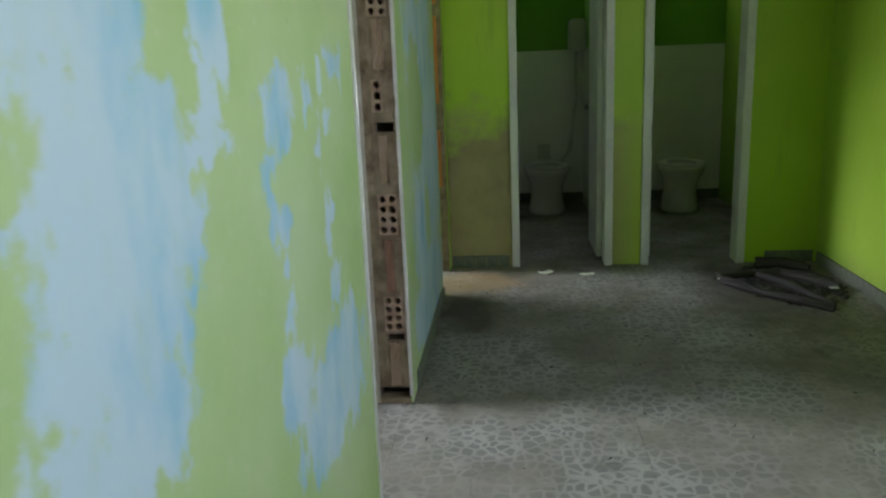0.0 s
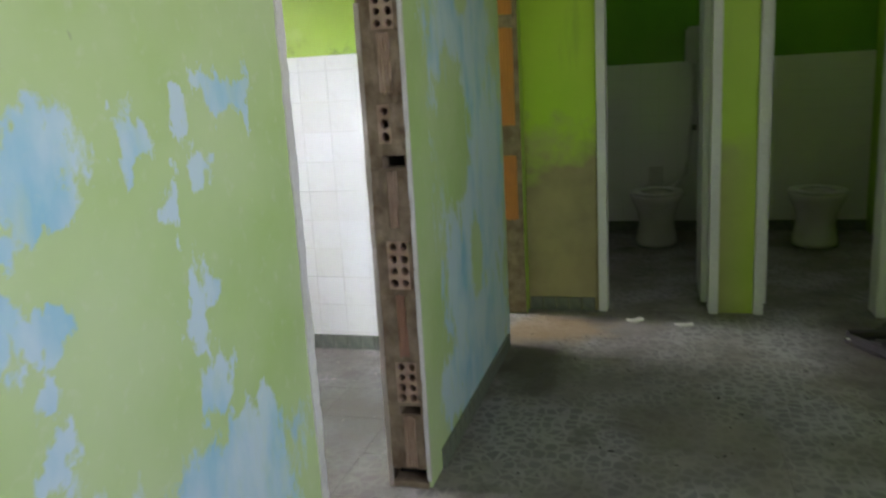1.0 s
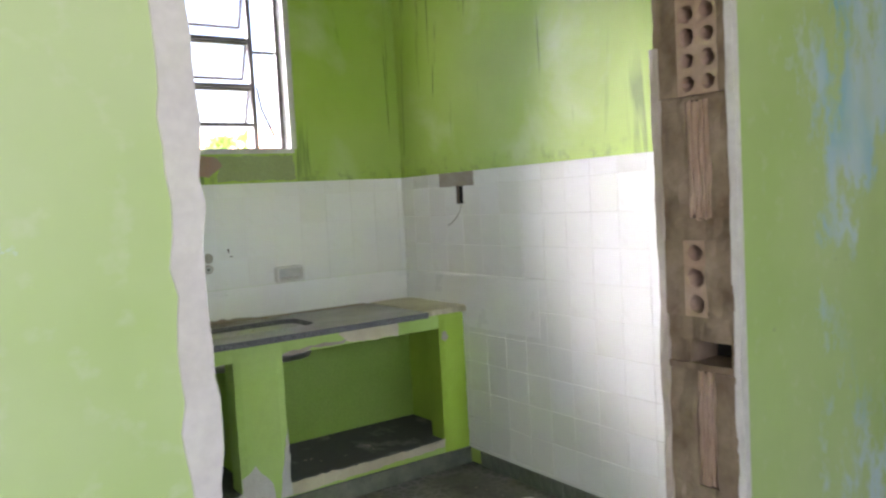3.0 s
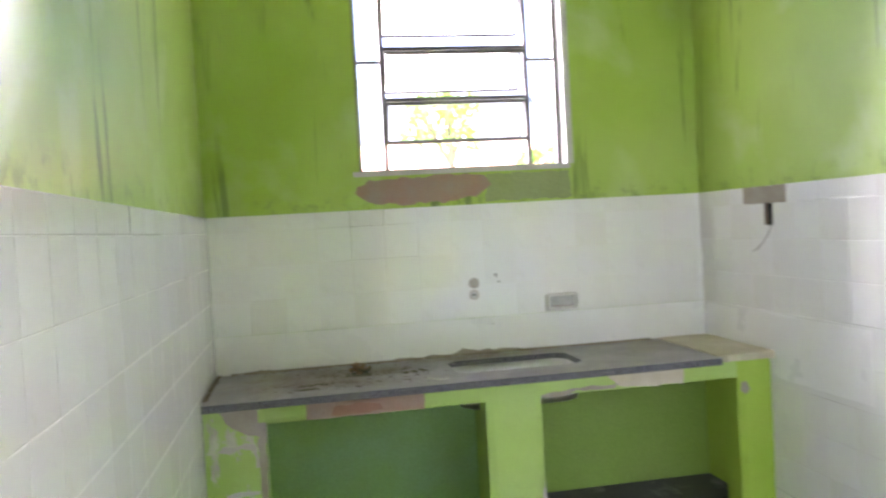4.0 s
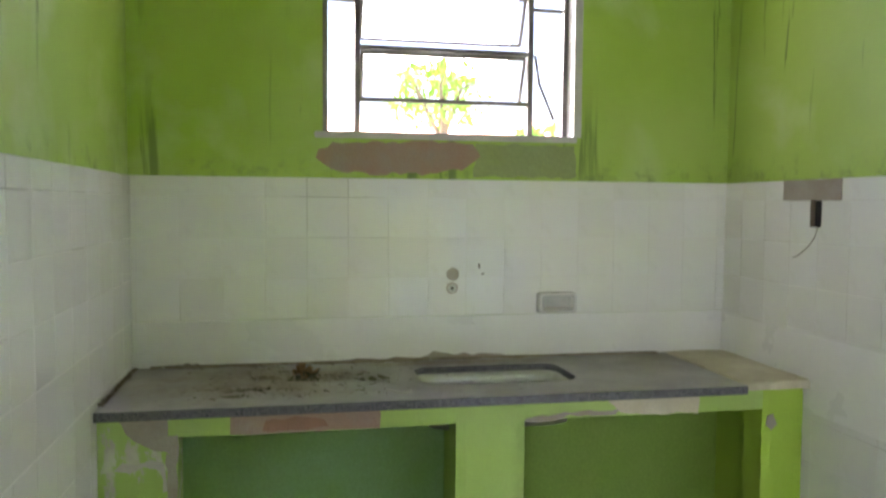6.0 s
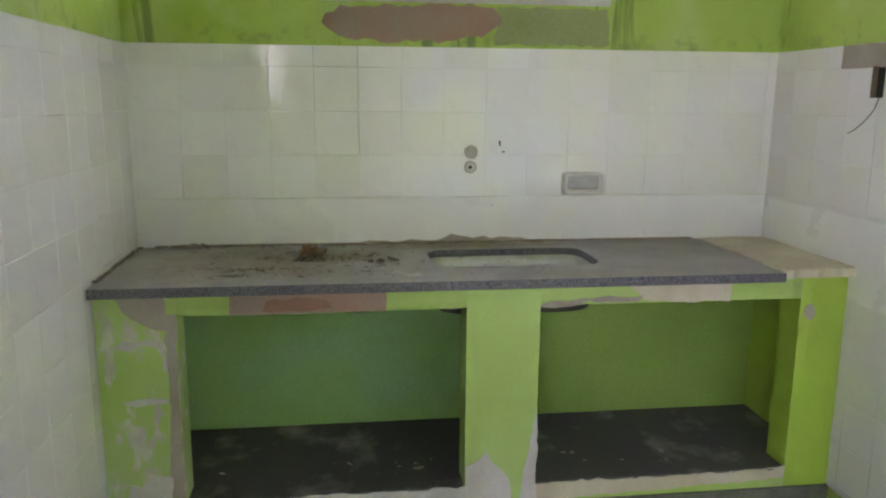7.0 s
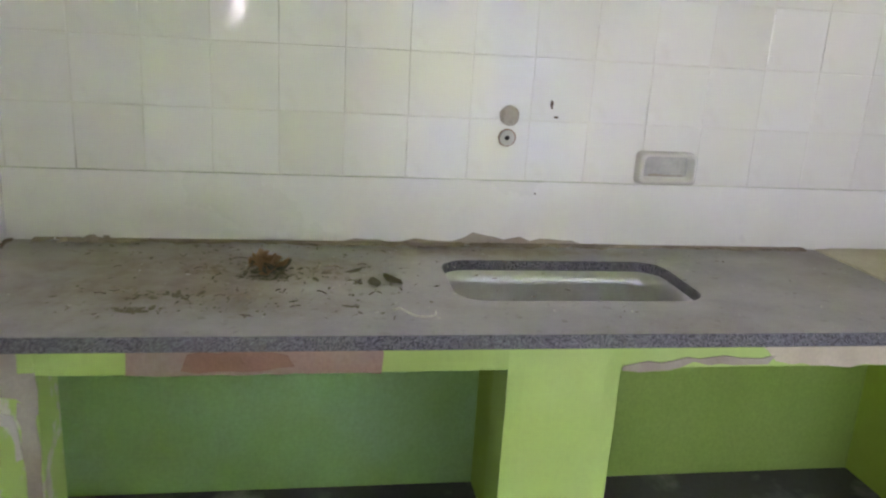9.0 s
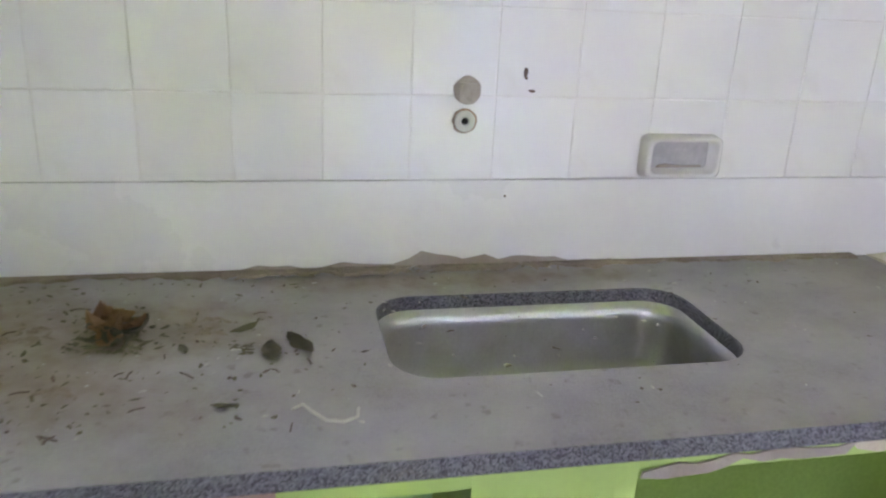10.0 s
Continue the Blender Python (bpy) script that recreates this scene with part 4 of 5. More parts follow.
def stub_bricks():
    y = D1 + 0.012
    last = 0.0
    for i, (z0, z1, mat) in enumerate(((0.56, 0.93, ORANGE), (1.10, 1.63, ORANGE), (1.70, 1.87, ORANGE), (1.89, 1.95, MORTAR))):
        part("mortar", rugged("y", y, XK + 0.01, XC - 0.004, last, z0, 0.03, -1, 0.012, 0.009, i + 3), MORTAR, wall_stub)
        part("brick", ribbed_brick(XK + 0.03, XC - 0.03, z0, z1, y - 0.004, 0.03, 5, i + 70), mat, wall_stub)
        part("mortar", rugged("y", y, XK + 0.01, XK + 0.03, z0, z1, 0.03, -1, 0.008, 0.006, i + 9), MORTAR, wall_stub)
        part("mortar", rugged("y", y, XC - 0.03, XC - 0.004, z0, z1, 0.03, -1, 0.008, 0.006, i + 19), MORTAR, wall_stub)
        last = z1
    part("mortar", rugged("y", y, XK + 0.01, XC - 0.004, last, 1.99, 0.03, -1, 0.012, 0.009, 77), MORTAR, wall_stub)


stub_bricks()


# ---- toilet doors, frames and toilets ----
def door_set(x0, x1, hinge, name):
    d = tagged(new(name), "white painted toilet door standing open in its frame", "door", "toilet doors", "structure")
    for a, b in ((x0, x0 + 0.05), (x1 - 0.05, x1)):
        part("jamb", bevel_box(a, b, YB - 0.03, YB + 0.13, 0, 2.09, 0.004), WHITE, d)
    part("head", bevel_box(x0, x1, YB - 0.03, YB + 0.13, 2.09, 2.14, 0.004), WHITE, d)
    hx = x1 - 0.05 if hinge > 0 else x0 + 0.05
    a, b = (hx - 0.035, hx) if hinge > 0 else (hx, hx + 0.035)
    leaf = part("leaf", bevel_box(a, b, YB + 0.135, YB + 0.135 + (x1 - x0 - 0.11), 0.02, 2.07, 0.003), WHITE, d, "plain white flush door leaf")
    part("handle", tube([(a - 0.01 if hinge > 0 else b, YB + 0.135 + (x1 - x0 - 0.17), 1.0), (a - 0.04 if hinge > 0 else b + 0.04, YB + 0.135 + (x1 - x0 - 0.17), 1.0)], 0.018, 12), METAL, leaf)


door_set(*DOORS[0], 1, "door_1")
door_set(*DOORS[1], -1, "door_2")


def toilet(x, y, label):
    """A close pan: lofted pedestal and bowl, seat ring and lid."""
    t = tagged(new("toilet"), label, "toilet", "toilets")
    def egg(cy, ry, rx, z, n=24):
        return [(x + rx * math.cos(2 * math.pi * k / n), cy + ry * math.sin(2 * math.pi * k / n), z) for k in range(n)]
    rings = [egg(y + 0.27, 0.22, 0.165, 0), egg(y + 0.27, 0.22, 0.16, 0.04), egg(y + 0.28, 0.20, 0.14, 0.16), egg(y + 0.26, 0.22, 0.15, 0.26), egg(y + 0.24, 0.25, 0.19, 0.35), egg(y + 0.24, 0.27, 0.21, 0.395),
             egg(y + 0.23, 0.25, 0.20, 0.405), egg(y + 0.22, 0.18, 0.125, 0.40), egg(y + 0.23, 0.15, 0.10, 0.31), egg(y + 0.25, 0.08, 0.06, 0.22)]
    smooth(part("bowl", loft(rings, True, True), CERAMIC, t))
    seat = loft([egg(y + 0.23, 0.25, 0.20, 0.408), egg(y + 0.23, 0.255, 0.205, 0.422), egg(y + 0.22, 0.18, 0.125, 0.426), egg(y + 0.22, 0.175, 0.12, 0.408), egg(y + 0.23, 0.25, 0.20, 0.408)])
    smooth(part("seat", seat, PLASTIC, t))
    return t


toilet(0.365, 6.76, "white ceramic toilet standing against the tiled wall")
toilet(1.53, 6.72, "dirty white ceramic toilet against the tiled wall")
cistern = tagged(new("cistern"), "white plastic cistern high on the tiled wall", "cistern")
part("tank", bevel_box(0.585, 0.73, 7.19, YN - 0.012, 1.40, 1.68, 0.02), PLASTIC, cistern)
part("flush_pipe", tube([(0.66, 7.42, 1.41), (0.66, 7.44, 1.0), (0.60, 7.43, 0.5), (0.42, 7.26, 0.32)], 0.018, 10), PLASTIC, cistern)
for wall, rows in ((wall_north, (("y", XC, 0.735, YN, -1), ("y", 0.855, XE, YN, -1), ("y", KW, -0.6, YN, -1))), (wall_part, (("x", 5.3, YN - 0.01, 0.735, -1), ("x", 5.3, YN - 0.01, 0.855, 1))), (wall_bath, (("x", 5.3, YN - 0.01, XC, 1),))):
    for axis, u0, u1, at, out in rows:
        rowsb = []
        n = int((u1 - u0) / 0.15)
        for i in range(n + 1):
            for j in range(9):
                a, b = u0 + i * 0.15, min(u0 + i * 0.15 + 0.1494, u1)
                if b - a > 0.01:
                    lo, hi = sorted((at, at + out * 0.007))
                    z0 = 0.09 + j * 0.15
                    z1 = min(z0 + 0.1494, 1.42)
                    rowsb.append((a, b, lo, hi, z0, z1) if axis == "y" else (lo, hi, a, b, z0, z1))
        tagged(part("tile_field", boxes(*rowsb), TILE, wall, "white wall tiles"), kind="stuff")
        lo, hi = sorted((at, at + out * 0.009))
        part("skirting", boxes((u0, u1, lo, hi, 0.0, 0.088) if axis == "y" else (lo, hi, u0, u1, 0.0, 0.088)), SKIRT, wall, "dark skirting")
part("paper_niche", bevel_box(0.30, 0.42, YN - 0.018, YN - 0.006, 0.42, 0.56, 0.004), PLASTIC, wall_north, "square ceramic paper holder")
for name, x0, x1, z0, z1 in (("window_2", XC + 0.02, XE - 0.02, 2.21, 2.55), ("window_3", -1.5, -0.7, 2.19, 2.5)):
    w = tagged(new(name), "narrow high window with a steel frame", "window", kind="structure")
    part("frame", boxes((x0, x1, YN + 0.06, YN + 0.08, z0, z0 + 0.02), (x0, x1, YN + 0.06, YN + 0.08, z1 - 0.02, z1)), METAL, w)
    k = 5 if name == "window_2" else 3
    for i in range(k + 1):
        u = x0 + (x1 - x0 - 0.02) * i / k
        part("mullion", boxes((u, u + 0.02, YN + 0.06, YN + 0.08, z0 + 0.02, z1 - 0.02)), METAL, w)
    if name == "window_3":
        part("transom", boxes((x0 + 0.02, x1 - 0.02, YN + 0.062, YN + 0.078, 2.30, 2.315)), METAL, w)


# ---- rubbish and scraps ----
def leaf(x, y, z, length, width, turn, curl, mat, name, label, group, seed, tip=0.0, lean=0.0):
    rnd = random.Random(seed)
    bm = bmesh.new()
    n = 9
    top = []
    for i in range(n + 1):
        f = i / n
        w = width * math.sin(math.pi * min(1, f * 0.94 + 0.03)) ** 0.8 / 2 * rnd.uniform(0.85, 1.1)
        h = curl * (2 * f - 1) ** 2 * length + 0.002
        u = (f - 0.5) * length
        top.append([bm.verts.new((u, s * w, h + abs(s) * curl * width * 0.8 + rnd.uniform(0, 0.0015))) for s in (-1, 0, 1)])
    for a, b in zip(top, top[1:]):
        for k in (0, 1):
            bm.faces.new((a[k], b[k], b[k + 1], a[k + 1]))
    bmesh.ops.solidify(bm, geom=list(bm.faces), thickness=0.0008)
    ob = solid(name, bm, mat, label, "leaf", group=group)
    ob.matrix_world = pose(x, y, z, tip, lean, turn)
    return ob


rnd = random.Random(5)
for i in range(20):
    a, q = rnd.uniform(0, 6.3), rnd.random() ** 0.7
    up = max(0.0, 1 - q) * 0.03
    leaf(-3.178 + 0.036 * q * math.cos(a), 2.598 + 0.036 * q * math.sin(a), TOP + 0.006 + up * rnd.uniform(0.2, 1.0), rnd.uniform(0.022, 0.05), rnd.uniform(0.016, 0.034), rnd.uniform(0, 360), rnd.uniform(0.15, 0.45),
         LEAF_DRY if i % 4 else LEAF_GREY, "dry_leaf", "curled brown dry leaf in a heap on the worktop", "dry leaves on the worktop", i, rnd.uniform(-28, 28), rnd.uniform(-18, 18))
for i, (x, y, l, w, a) in enumerate(((-3.12, 2.86, 0.075, 0.028, 25), (-3.10, 2.82, 0.06, 0.028, 5), (-3.18, 2.78, 0.05, 0.02, 130), (-3.12, 2.70, 0.03, 0.013, 20), (-2.96, 2.765, 0.035, 0.014, 80))):
    leaf(x, y, TOP + 0.001, l, w, a, 0.05, LEAF_GREY, "withered_leaf", "withered grey-green leaf lying on the worktop", "withered leaves on the worktop", i + 40)


def crumb(bm, m, r):
    """An angular chip: six uneven corners round a middle, with a top and a bottom."""
    ring = [bm.verts.new(m @ Vector((math.cos(a) * q, math.sin(a) * q, r.uniform(-0.2, 0.2)))) for a, q in [(k * math.pi / 3 + r.uniform(-0.4, 0.4), r.uniform(0.45, 1.25)) for k in range(6)]]
    ends = [bm.verts.new(m @ Vector((r.uniform(-0.4, 0.4), r.uniform(-0.4, 0.4), z))) for z in (r.uniform(0.3, 1.0), -0.5)]
    for k in range(6):
        bm.faces.new((ring[k], ring[(k + 1) % 6], ends[0]))
        bm.faces.new((ring[(k + 1) % 6], ring[k], ends[1]))


def crumbs(name, label, n, x, y, z, sizes, mat, seed):
    r = random.Random(seed)
    bm = bmesh.new()
    for _ in range(n):
        s = r.uniform(*sizes)
        px, py = r.uniform(*x), r.triangular(*y) if len(y) == 3 else r.uniform(*y)
        m = Matrix.Translation((px, py, z + s * 0.3)) @ Euler((r.uniform(-0.3, 0.3), r.uniform(-0.3, 0.3), r.uniform(0, 6.3))).to_matrix().to_4x4() @ Matrix.Diagonal((s * r.uniform(0.6, 2.2), s * r.uniform(0.4, 1), s * 0.5, 1))
        crumb(bm, m, r)
    return solid(name, bm, mat, label, "debris", kind="stuff")


crumbs("leaf_litter", "dark crumbled leaves scattered on the worktop", 260, (KW + 0.04, CF - 0.02), (2.08, 2.95, 2.5), TOP, (0.0012, 0.0055), LEAF_GREY, 1)
crumbs("earth_crumbs", "brown crumbs scattered on the worktop", 110, (KW + 0.04, CF - 0.01), (2.08, 4.0, 2.6), TOP, (0.0015, 0.005), BARK, 2)
for i, (x, y, dx, dy, n) in enumerate(((-3.165, 2.605, 0.05, 0.075, 90), (-3.19, 2.47, 0.03, 0.05, 40), (-3.03, 2.43, 0.02, 0.07, 50), (-3.06, 2.33, 0.02, 0.04, 28), (-2.95, 2.38, 0.012, 0.06, 34), (-3.2, 2.72, 0.03, 0.05, 34), (-3.12, 2.78, 0.02, 0.02, 20), (-3.02, 2.56, 0.015, 0.03, 18))):
    crumbs("leaf_litter", "small patch of crumbled green-brown leaves on the worktop", n, (x - dx, x + dx), (y - dy, y + dy, y), TOP, (0.002, 0.0085), (LEAF_GREY, EARTH)[i % 2], 60 + i)
crumbs("earth_clump", "dark crust of dirt where the worktop meets the side wall", 260, (KW + 0.02, CF), (KL + 0.012, KL + 0.028), TOP + 0.001, (0.002, 0.007), BARK, 15)
crumbs("plaster_crumbs", "white plaster crumbs on the worktop", 110, (KW + 0.03, CF - 0.01), (2.1, 4.0), TOP, (0.001, 0.004), PAPER, 3)
crumbs("shelf_rubble", "pale rubble on the counter's shelf", 26, (CB - 0.02, CF - 0.01), (2.3, 4.0), 0.189, (0.003, 0.010), PLASTER, 4)
crumbs("floor_grit", "small grit scattered over the floor", 280, (XC + 0.05, XE - 0.05), (2.4, 5.1), 0, (0.002, 0.008), SOOT, 6)
crumbs("floor_grit", "pale grit scattered over the kitchen floor", 160, (CF + 0.05, XK), (KL + 0.05, KR - 0.05), 0, (0.002, 0.009), PLASTER, 7)
part_dirt = solid("dirt_line", rugged("x", KW + 0.028, 2.06, 4.0, TOP + 0.0005, TOP + 0.006, 0.018, 1, 0.006, 0.022, 4), EARTH, "line of earth along the back of the worktop", "dirt", kind="stuff")
crumbs("earth_clump", "lump of brown earth at the back of the worktop", 46, (KW + 0.015, KW + 0.05), (2.12, 2.28, 2.19), TOP + 0.004, (0.005, 0.016), EARTH, 12)
crumbs("earth_clump", "thin earth swept against the wall", 150, (KW + 0.012, KW + 0.042), (2.65, 3.45, 3.05), TOP + 0.002, (0.003, 0.011), EARTH, 13)
for i in range(22):
    a, l = rnd.uniform(0, 6.3), rnd.uniform(0.012, 0.03)
    x, y = -3.12 + rnd.uniform(-0.16, 0.22), 2.58 + rnd.uniform(-0.32, 0.32)
    tagged(new("twig", mesh_of("twig", tube([(x, y, TOP + 0.002), (x + l * 0.5 * math.cos(a) + 0.003, y + l * 0.5 * math.sin(a), TOP + 0.005), (x + l * math.cos(a), y + l * math.sin(a), TOP + 0.002)], 0.0011, 5), BARK)), "thin dry twig lying on the worktop", "twig", "twigs on the worktop")
for y, z, w, hh in ((3.262, 1.188, 0.004, 0.009), (3.264, 1.178, 0.003, 0.003), (3.276, 1.156, 0.007, 0.003), (3.24, 0.965, 0.002, 0.003)):
    part("chip", plate(oval(y, z, w, hh, 8), "x", KW + 0.0083, 0.0012, 0.0008, int(z * 900)), BARK, wall_window, "small dark chip in the glaze")
string = solid("string", tube([(-2.945, 2.845, TOP + 0.002), (-2.952, 2.858, TOP + 0.004), (-2.937, 2.868, TOP + 0.003), (-2.915, 2.885, TOP + 0.002), (-2.908, 2.905, TOP + 0.003), (-2.918, 2.922, TOP + 0.002), (-2.938, 2.925, TOP + 0.002)], 0.0022, 6), PAPER, "loop of white string lying on the worktop", "string")
smooth(string)


def paper(x, y, w, l, turn, seed, label="torn scrap of white paper on the floor"):
    bm = plate([(-w, -l), (w, -l * 0.8), (w * 0.9, l), (-w * 0.7, l * 0.9)], "z", 0.004, 0.0015, 0.004, seed)
    for v in bm.verts:
        v.co.z += abs(v.co.x) * 0.25
    ob = solid("paper_scrap", bm, PAPER, label, "paper", group="paper scraps")
    ob.matrix_world = pose(x, y, 0.0, 0, 0, turn)


for i, (x, y, w, l, a) in enumerate(((0.25, 4.90, 0.05, 0.035, 20), (0.51, 4.84, 0.05, 0.03, 5), (-2.24, 3.80, 0.075, 0.06, 40), (-2.17, 3.97, 0.06, 0.06, 10), (-1.51, 4.12, 0.06, 0.04, 60), (-2.27, 4.16, 0.04, 0.035, 0))):
    paper(x, y, w, l, a, i)


def charred_heap():
    heap = tagged(new("charred_rubbish"), "heap of charred black rubbish and burnt frame on the floor", "rubbish")
    r = random.Random(9)
    def strip(pts, wide, name):
        part(name, tube([(x, y, wide * 0.6 + r.uniform(0, 0.015)) for x, y in pts], [wide * r.uniform(0.7, 1.1) for _ in pts], 7), SOOT, heap)
    strip([(1.27, 4.66), (1.36, 4.50), (1.45, 4.35), (1.60, 4.18), (1.72, 4.08)], 0.028, "burnt_bar")
    strip([(1.28, 4.70), (1.48, 4.74), (1.66, 4.74), (1.80, 4.68)], 0.032, "burnt_bar")
    strip([(1.52, 4.74), (1.62, 4.5), (1.68, 4.3), (1.72, 4.1)], 0.026, "burnt_bar")
    strip([(1.64, 4.78), (1.76, 4.6), (1.88, 4.42)], 0.035, "burnt_bar")
    strip([(1.58, 4.97), (1.74, 4.92), (1.86, 4.82)], 0.04, "burnt_bar")
    bm = bmesh.new()
    for _ in range(420):
        s = r.uniform(0.005, 0.03)
        a, q = r.uniform(0, 6.3), r.random() ** 0.6
        m = Matrix.Translation((1.66 + 0.27 * q * math.cos(a), 4.58 + 0.42 * q * math.sin(a), s * 0.35)) @ Euler((r.uniform(-0.4, 0.4), r.uniform(-0.4, 0.4), r.uniform(0, 6))).to_matrix().to_4x4() @ Matrix.Diagonal((s * 1.6, s, s * 0.6, 1))
        crumb(bm, m, r)
    tagged(part("ash", bm, SOOT, heap), kind="stuff")
    for x, y, w in ((1.60, 4.95, 0.02), (1.27, 4.62, 0.012), (1.84, 4.40, 0.025)):
        part("scrap", bevel_box(x - w, x + w, y - w * 0.5, y + w * 0.5, 0.03, 0.036, 0.001), PAPER, heap, "pale unburnt scrap")


charred_heap()


# ---- outside the window ----
def tree(x, y, z, wide, n, seed):
    t = tagged(new("tree"), "leafy green tree outside the kitchen window", "tree", "trees outside")
    r = random.Random(seed)
    part("trunk", tube([(x, y, -0.3), (x + 0.1, y + 0.05, z * 0.5), (x, y + 0.1, z)], [0.10, 0.07, 0.03], 8), BARK, t)
    for k in range(5):
        a = k * 1.3
        part("limb", tube([(x, y + 0.08, z * 0.8), (x + wide * 0.5 * math.cos(a), y + wide * 0.5 * math.sin(a), z + 0.1), (x + wide * 0.8 * math.cos(a), y + wide * 0.8 * math.sin(a), z + 0.3 * wide)], [0.03, 0.02, 0.01], 6), BARK, t)
    bm = bmesh.new()
    for _ in range(n):
        a, b, q = r.uniform(0, 6.3), r.uniform(-0.8, 1), r.random() ** 0.5
        c = Vector((x + wide * q * math.cos(a), y + wide * q * math.sin(a) * (1.2 - abs(b) * 0.6), z + b * wide * 0.7))
        if noise.noise(c * 2.6) < -0.08:
            continue
        s = r.uniform(0.04, 0.10)
        e = Euler((r.uniform(0, 6), r.uniform(0, 6), r.uniform(0, 6))).to_matrix()
        bm.faces.new([bm.verts.new(c + e @ Vector(p)) for p in ((-s, 0, 0), (0, -s * 0.4, 0.01), (s, 0, 0), (0, s * 0.4, 0.01))])
    tagged(part("crown", bm, FOLIAGE, t), kind="stuff")


tree(-10.0, 4.3, 2.75, 0.62, 900, 3)
tree(-8.6, 5.15, 2.0, 0.35, 300, 4)
yard = tagged(new("yard_wall"), "low whitewashed yard wall outside the kitchen window", "wall")
part("wall", boxes((-7.8, -7.6, -6, 14, -0.3, 1.75)), PALE, yard)
part("coping", bevel_box(-7.84, -7.56, -6.05, 14.05, 1.75, 1.80, 0.01), PALE, yard)
house = tagged(new("neighbour_house"), "low neighbouring house with an orange tiled roof", "house")
part("wall", boxes((-22, -16, -3, 14, -0.3, 2.6)), PALE, house)
roof = [((-15.4, -3.6, 2.55), (-15.4, 14.6, 2.55), (-19, 14.6, 3.5), (-19, -3.6, 3.5)), ((-19, -3.6, 3.5), (-19, 14.6, 3.5), (-22.6, 14.6, 2.55), (-22.6, -3.6, 2.55))]
for quad in roof:
    bm = bmesh.new()
    q = [bm.verts.new(p) for p in quad] + [bm.verts.new((p[0], p[1], p[2] - 0.12)) for p in quad]
    for f in ((0, 1, 2, 3), (7, 6, 5, 4), (0, 4, 5, 1), (1, 5, 6, 2), (2, 6, 7, 3), (3, 7, 4, 0)):
        bm.faces.new([q[i] for i in f])
    part("roof", bm, ROOF, house, "orange clay tile roof")


# ---- tiles and skirting, piece by piece ----
def piece_mesh(name, w, h, thick, mat, bev=0.0015):
    """A tile in its own plane: x across, z up, facing +y, its foot at the origin."""
    return mesh_of(name, bevel_flat(w, h, thick, bev), mat)


def bevel_flat(w, h, thick, b):
    return loft([[(0, 0, 0), (w, 0, 0), (w, 0, h), (0, 0, h)], [(0, thick - b, 0), (w, thick - b, 0), (w, thick - b, h), (0, thick - b, h)],
                 [(b, thick, b), (w - b, thick, b), (w - b, thick, h - b), (b, thick, h - b)]], False, True)


def lay(name, me, parent, m):
    ob = new(name, me)
    ob.parent = parent
    ob.matrix_world = m


TS, GAP = 0.15, 0.0010
ROW0, SKIRT_TOP = 0.096, 0.077
rt = random.Random(11)
cache = {}
def tile_run(wall, start, length, first, rows, turn, at, lowest):
    """Tiles from start along a wall: first is the width of the cut tile that begins it."""
    u = 0.0
    w = first
    while u < length - 0.004:
        w = min(w, length - u)
        for z0, z1 in rows:
            key = (round(w, 3), round(z1 - z0, 3))
            if key not in cache:
                cache[key] = piece_mesh("tile", key[0] - GAP, key[1] - GAP, 0.008, TILE)
            tilt = pose(0, 0, 0, rt.gauss(0, 0.11), 0, rt.gauss(0, 0.11))
            lay("tile", cache[key], wall, pose(*at(u), 0, 0, turn) @ Matrix.Translation((0, 0, z0)) @ tilt)
        u += w
        w = TS


def course(z0, z1):
    rows, z = [], z0
    while z < z1 - 0.004:
        rows.append((z, min(z + TS, z1)))
        z += TS
    return rows


part("grout", boxes((KW, KW + 0.0068, KL + 0.0065, KR - 0.0065, 0.996, WT - 0.001)), GROUT, wall_window, "pale grout")
part("grout", boxes((KW + 0.0065, XK - 0.002, KR - 0.0068, KR, SKIRT_TOP, WT - 0.001)), GROUT, wall_right, "pale grout")
part("grout", boxes((KW + 0.0065, XK - 0.002, KL, KL + 0.0068, SKIRT_TOP, WT - 0.001)), GROUT, wall_left, "pale grout")
# a tile's own +y faces the room after the turn
tile_run(wall_window, KL, KR - KL, (KR - 3.66) % TS, course(0.996, WT), -90, lambda u: (KW, KR - u, 0), 0)
tile_run(wall_right, XK, XK - KW, 0.095, [(SKIRT_TOP, ROW0)] + course(ROW0, WT), 180, lambda u: (XK - u, KR, 0), 0)
tile_run(wall_left, KW, XK - KW, TS, [(SKIRT_TOP, ROW0)] + course(ROW0, WT), 0, lambda u: (KW + u, KL, 0), 0)
BAND = surface("white smooth tile band", (0.82, 0.82, 0.815), (0.78, 0.775, 0.75), 3.0, 60, 0.3, 0.03, grain=0.06)
part("splash_band", bevel_box(KW, KW + 0.0075, KL + 0.009, KR - 0.009, TOP - 0.03, 0.9945, 0.001), BAND, wall_window, "plain white band under the tiles")
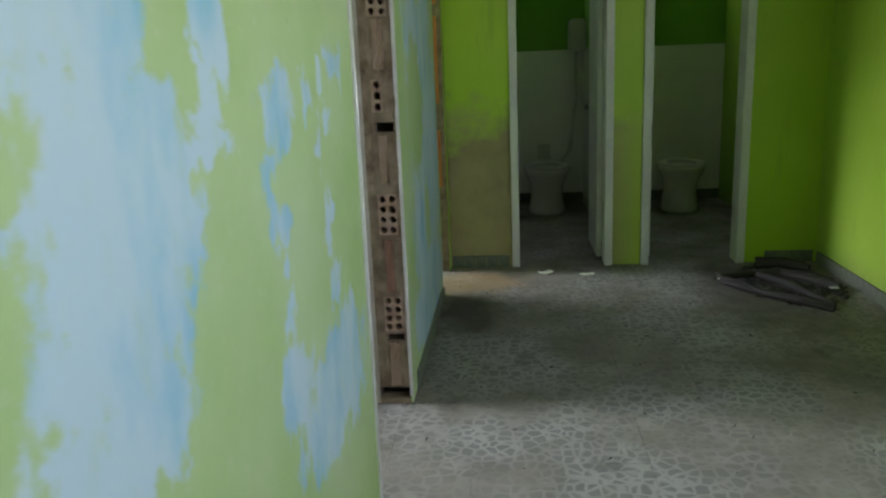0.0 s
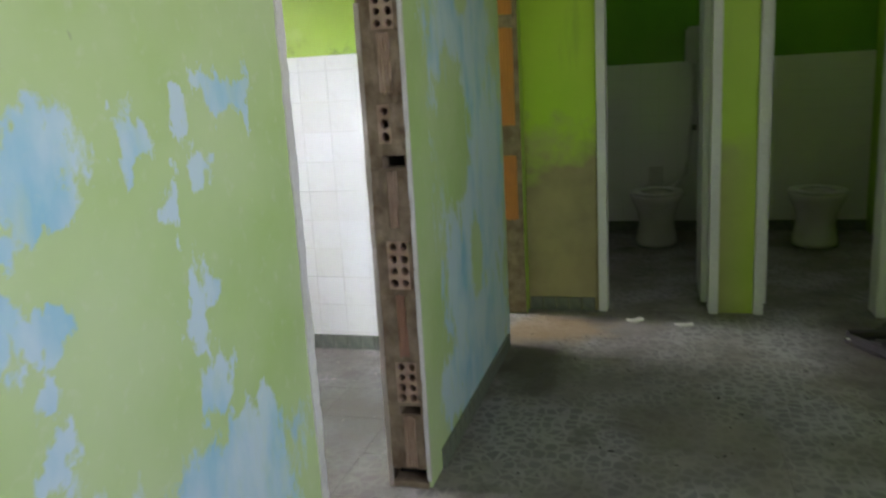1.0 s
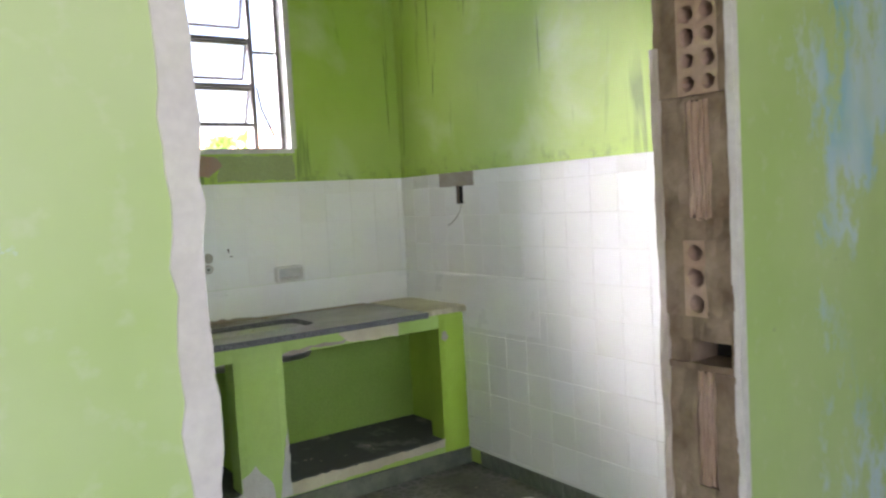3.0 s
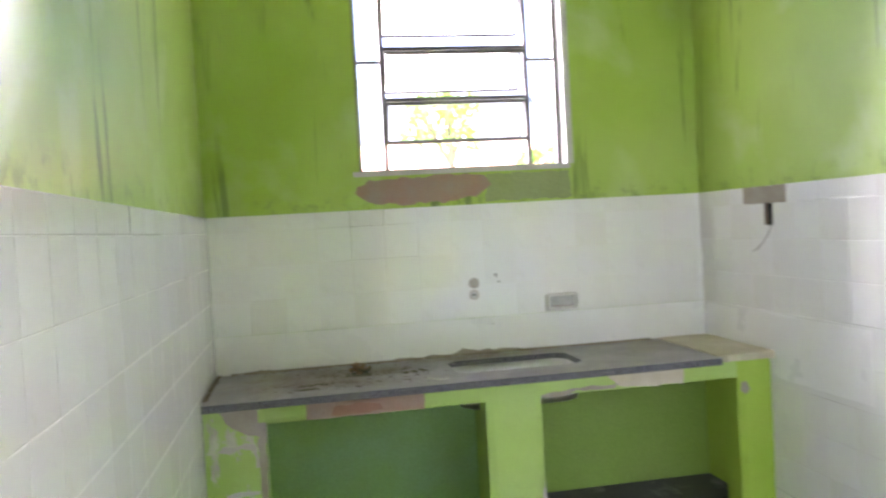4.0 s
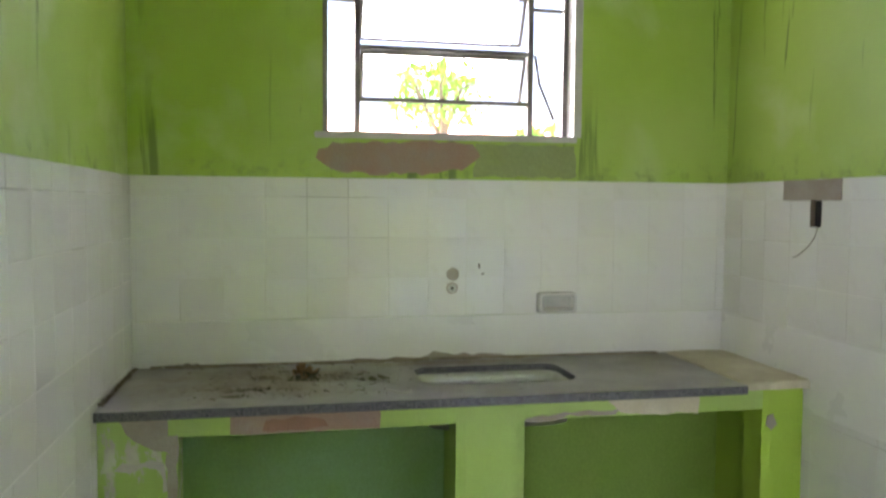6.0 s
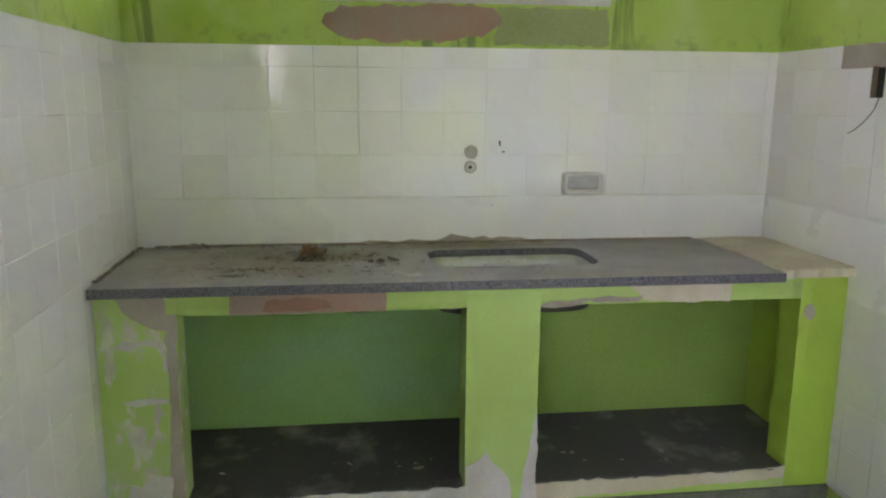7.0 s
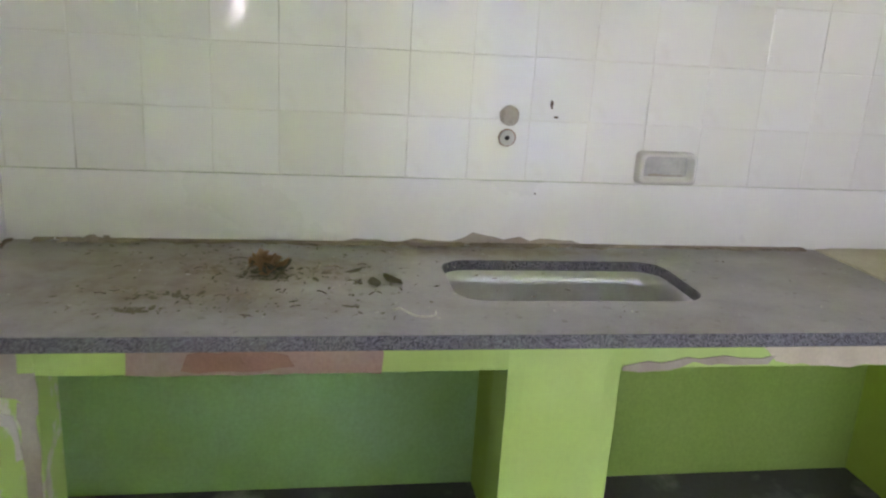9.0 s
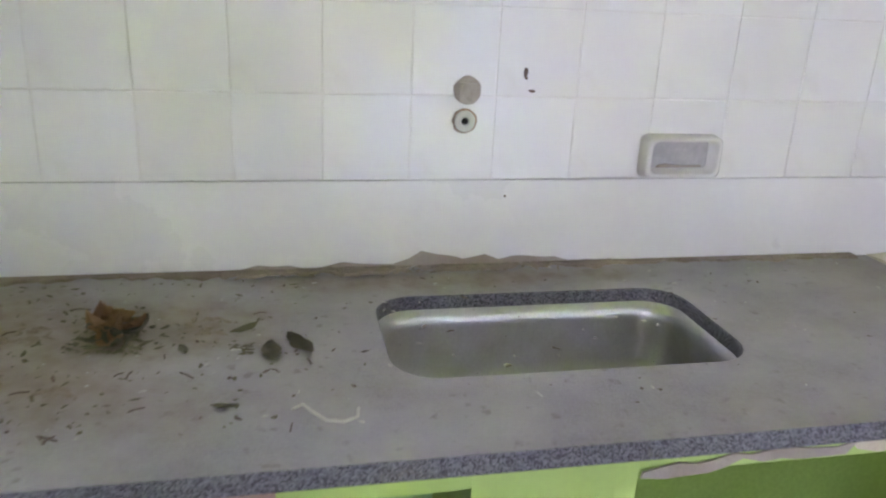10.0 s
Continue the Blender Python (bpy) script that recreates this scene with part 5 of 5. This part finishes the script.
part("damp_stain", plate([(2.74, TOP), (2.76, TOP + 0.008), (2.82, TOP + 0.012), (2.88, TOP + 0.007), (2.97, TOP + 0.010), (3.04, TOP + 0.014), (3.065, TOP + 0.020), (3.09, TOP + 0.028), (3.12, TOP + 0.024), (3.15, TOP + 0.027), (3.17, TOP + 0.019), (3.21, TOP + 0.017), (3.26, TOP + 0.015), (3.35, TOP + 0.009), (3.47, TOP + 0.002)], "x", KW + 0.0075, 0.002, 0.006, 2), PLASTER, wall_window, "crumbled plaster over the worktop")
# smooth white patch that carries the band round the corner
part("splash_band", bevel_box(KW + 0.009, -2.30, KR - 0.0092, KR, 0.72, 0.985, 0.001), BAND, wall_right, "plain white patch among the tiles")

skirt_mesh = mesh_of("skirting_tile", bevel_flat(0.072, 0.076, 0.012, 0.002), SKIRT)
def skirt_run(wall, n, turn, at):
    for i in range(n):
        lay("skirting_tile", skirt_mesh, wall, pose(*at(i * 0.076), 0, 0, turn) @ pose(0, 0, 0, rt.gauss(0, 0.4), 0, 0))


skirt_run(wall_right, 30, 180, lambda u: (XK - 0.02 - u, KR, 0))
skirt_run(wall_left, 28, 0, lambda u: (CF + 0.05 + u, KL, 0))
skirt_run(wall_back, 5, 180, lambda u: (0.02 - u, YB, 0))
skirt_run(wall_back, 4, 180, lambda u: (XE - 0.02 - u, YB, 0))
skirt_run(wall_east, 24, 90, lambda u: (XE, 3.25 + u, 0))
skirt_run(wall_far, 17, -90, lambda u: (XC, 4.41 - u, 0))

FT = 0.30
floor_mesh = mesh_of("floor_tile", boxes((0.0008, FT - 0.0008, 0.0008, FT - 0.0008, -0.006, 0.0)), FLOOR)
def floor_run(x0, x1, y0, y1):
    for i in range(math.ceil((x1 - x0) / FT - 0.01)):
        for j in range(math.ceil((y1 - y0) / FT - 0.01)):
            lay("floor_tile", floor_mesh, floor, pose(x0 + i * FT, y0 + j * FT, rt.uniform(-0.0006, 0.0), rt.gauss(0, 0.08), rt.gauss(0, 0.08), 0))


floor_run(-0.4, 2.0, 1.6, 5.1)
floor_run(-2.8, -0.4, KL, KR)
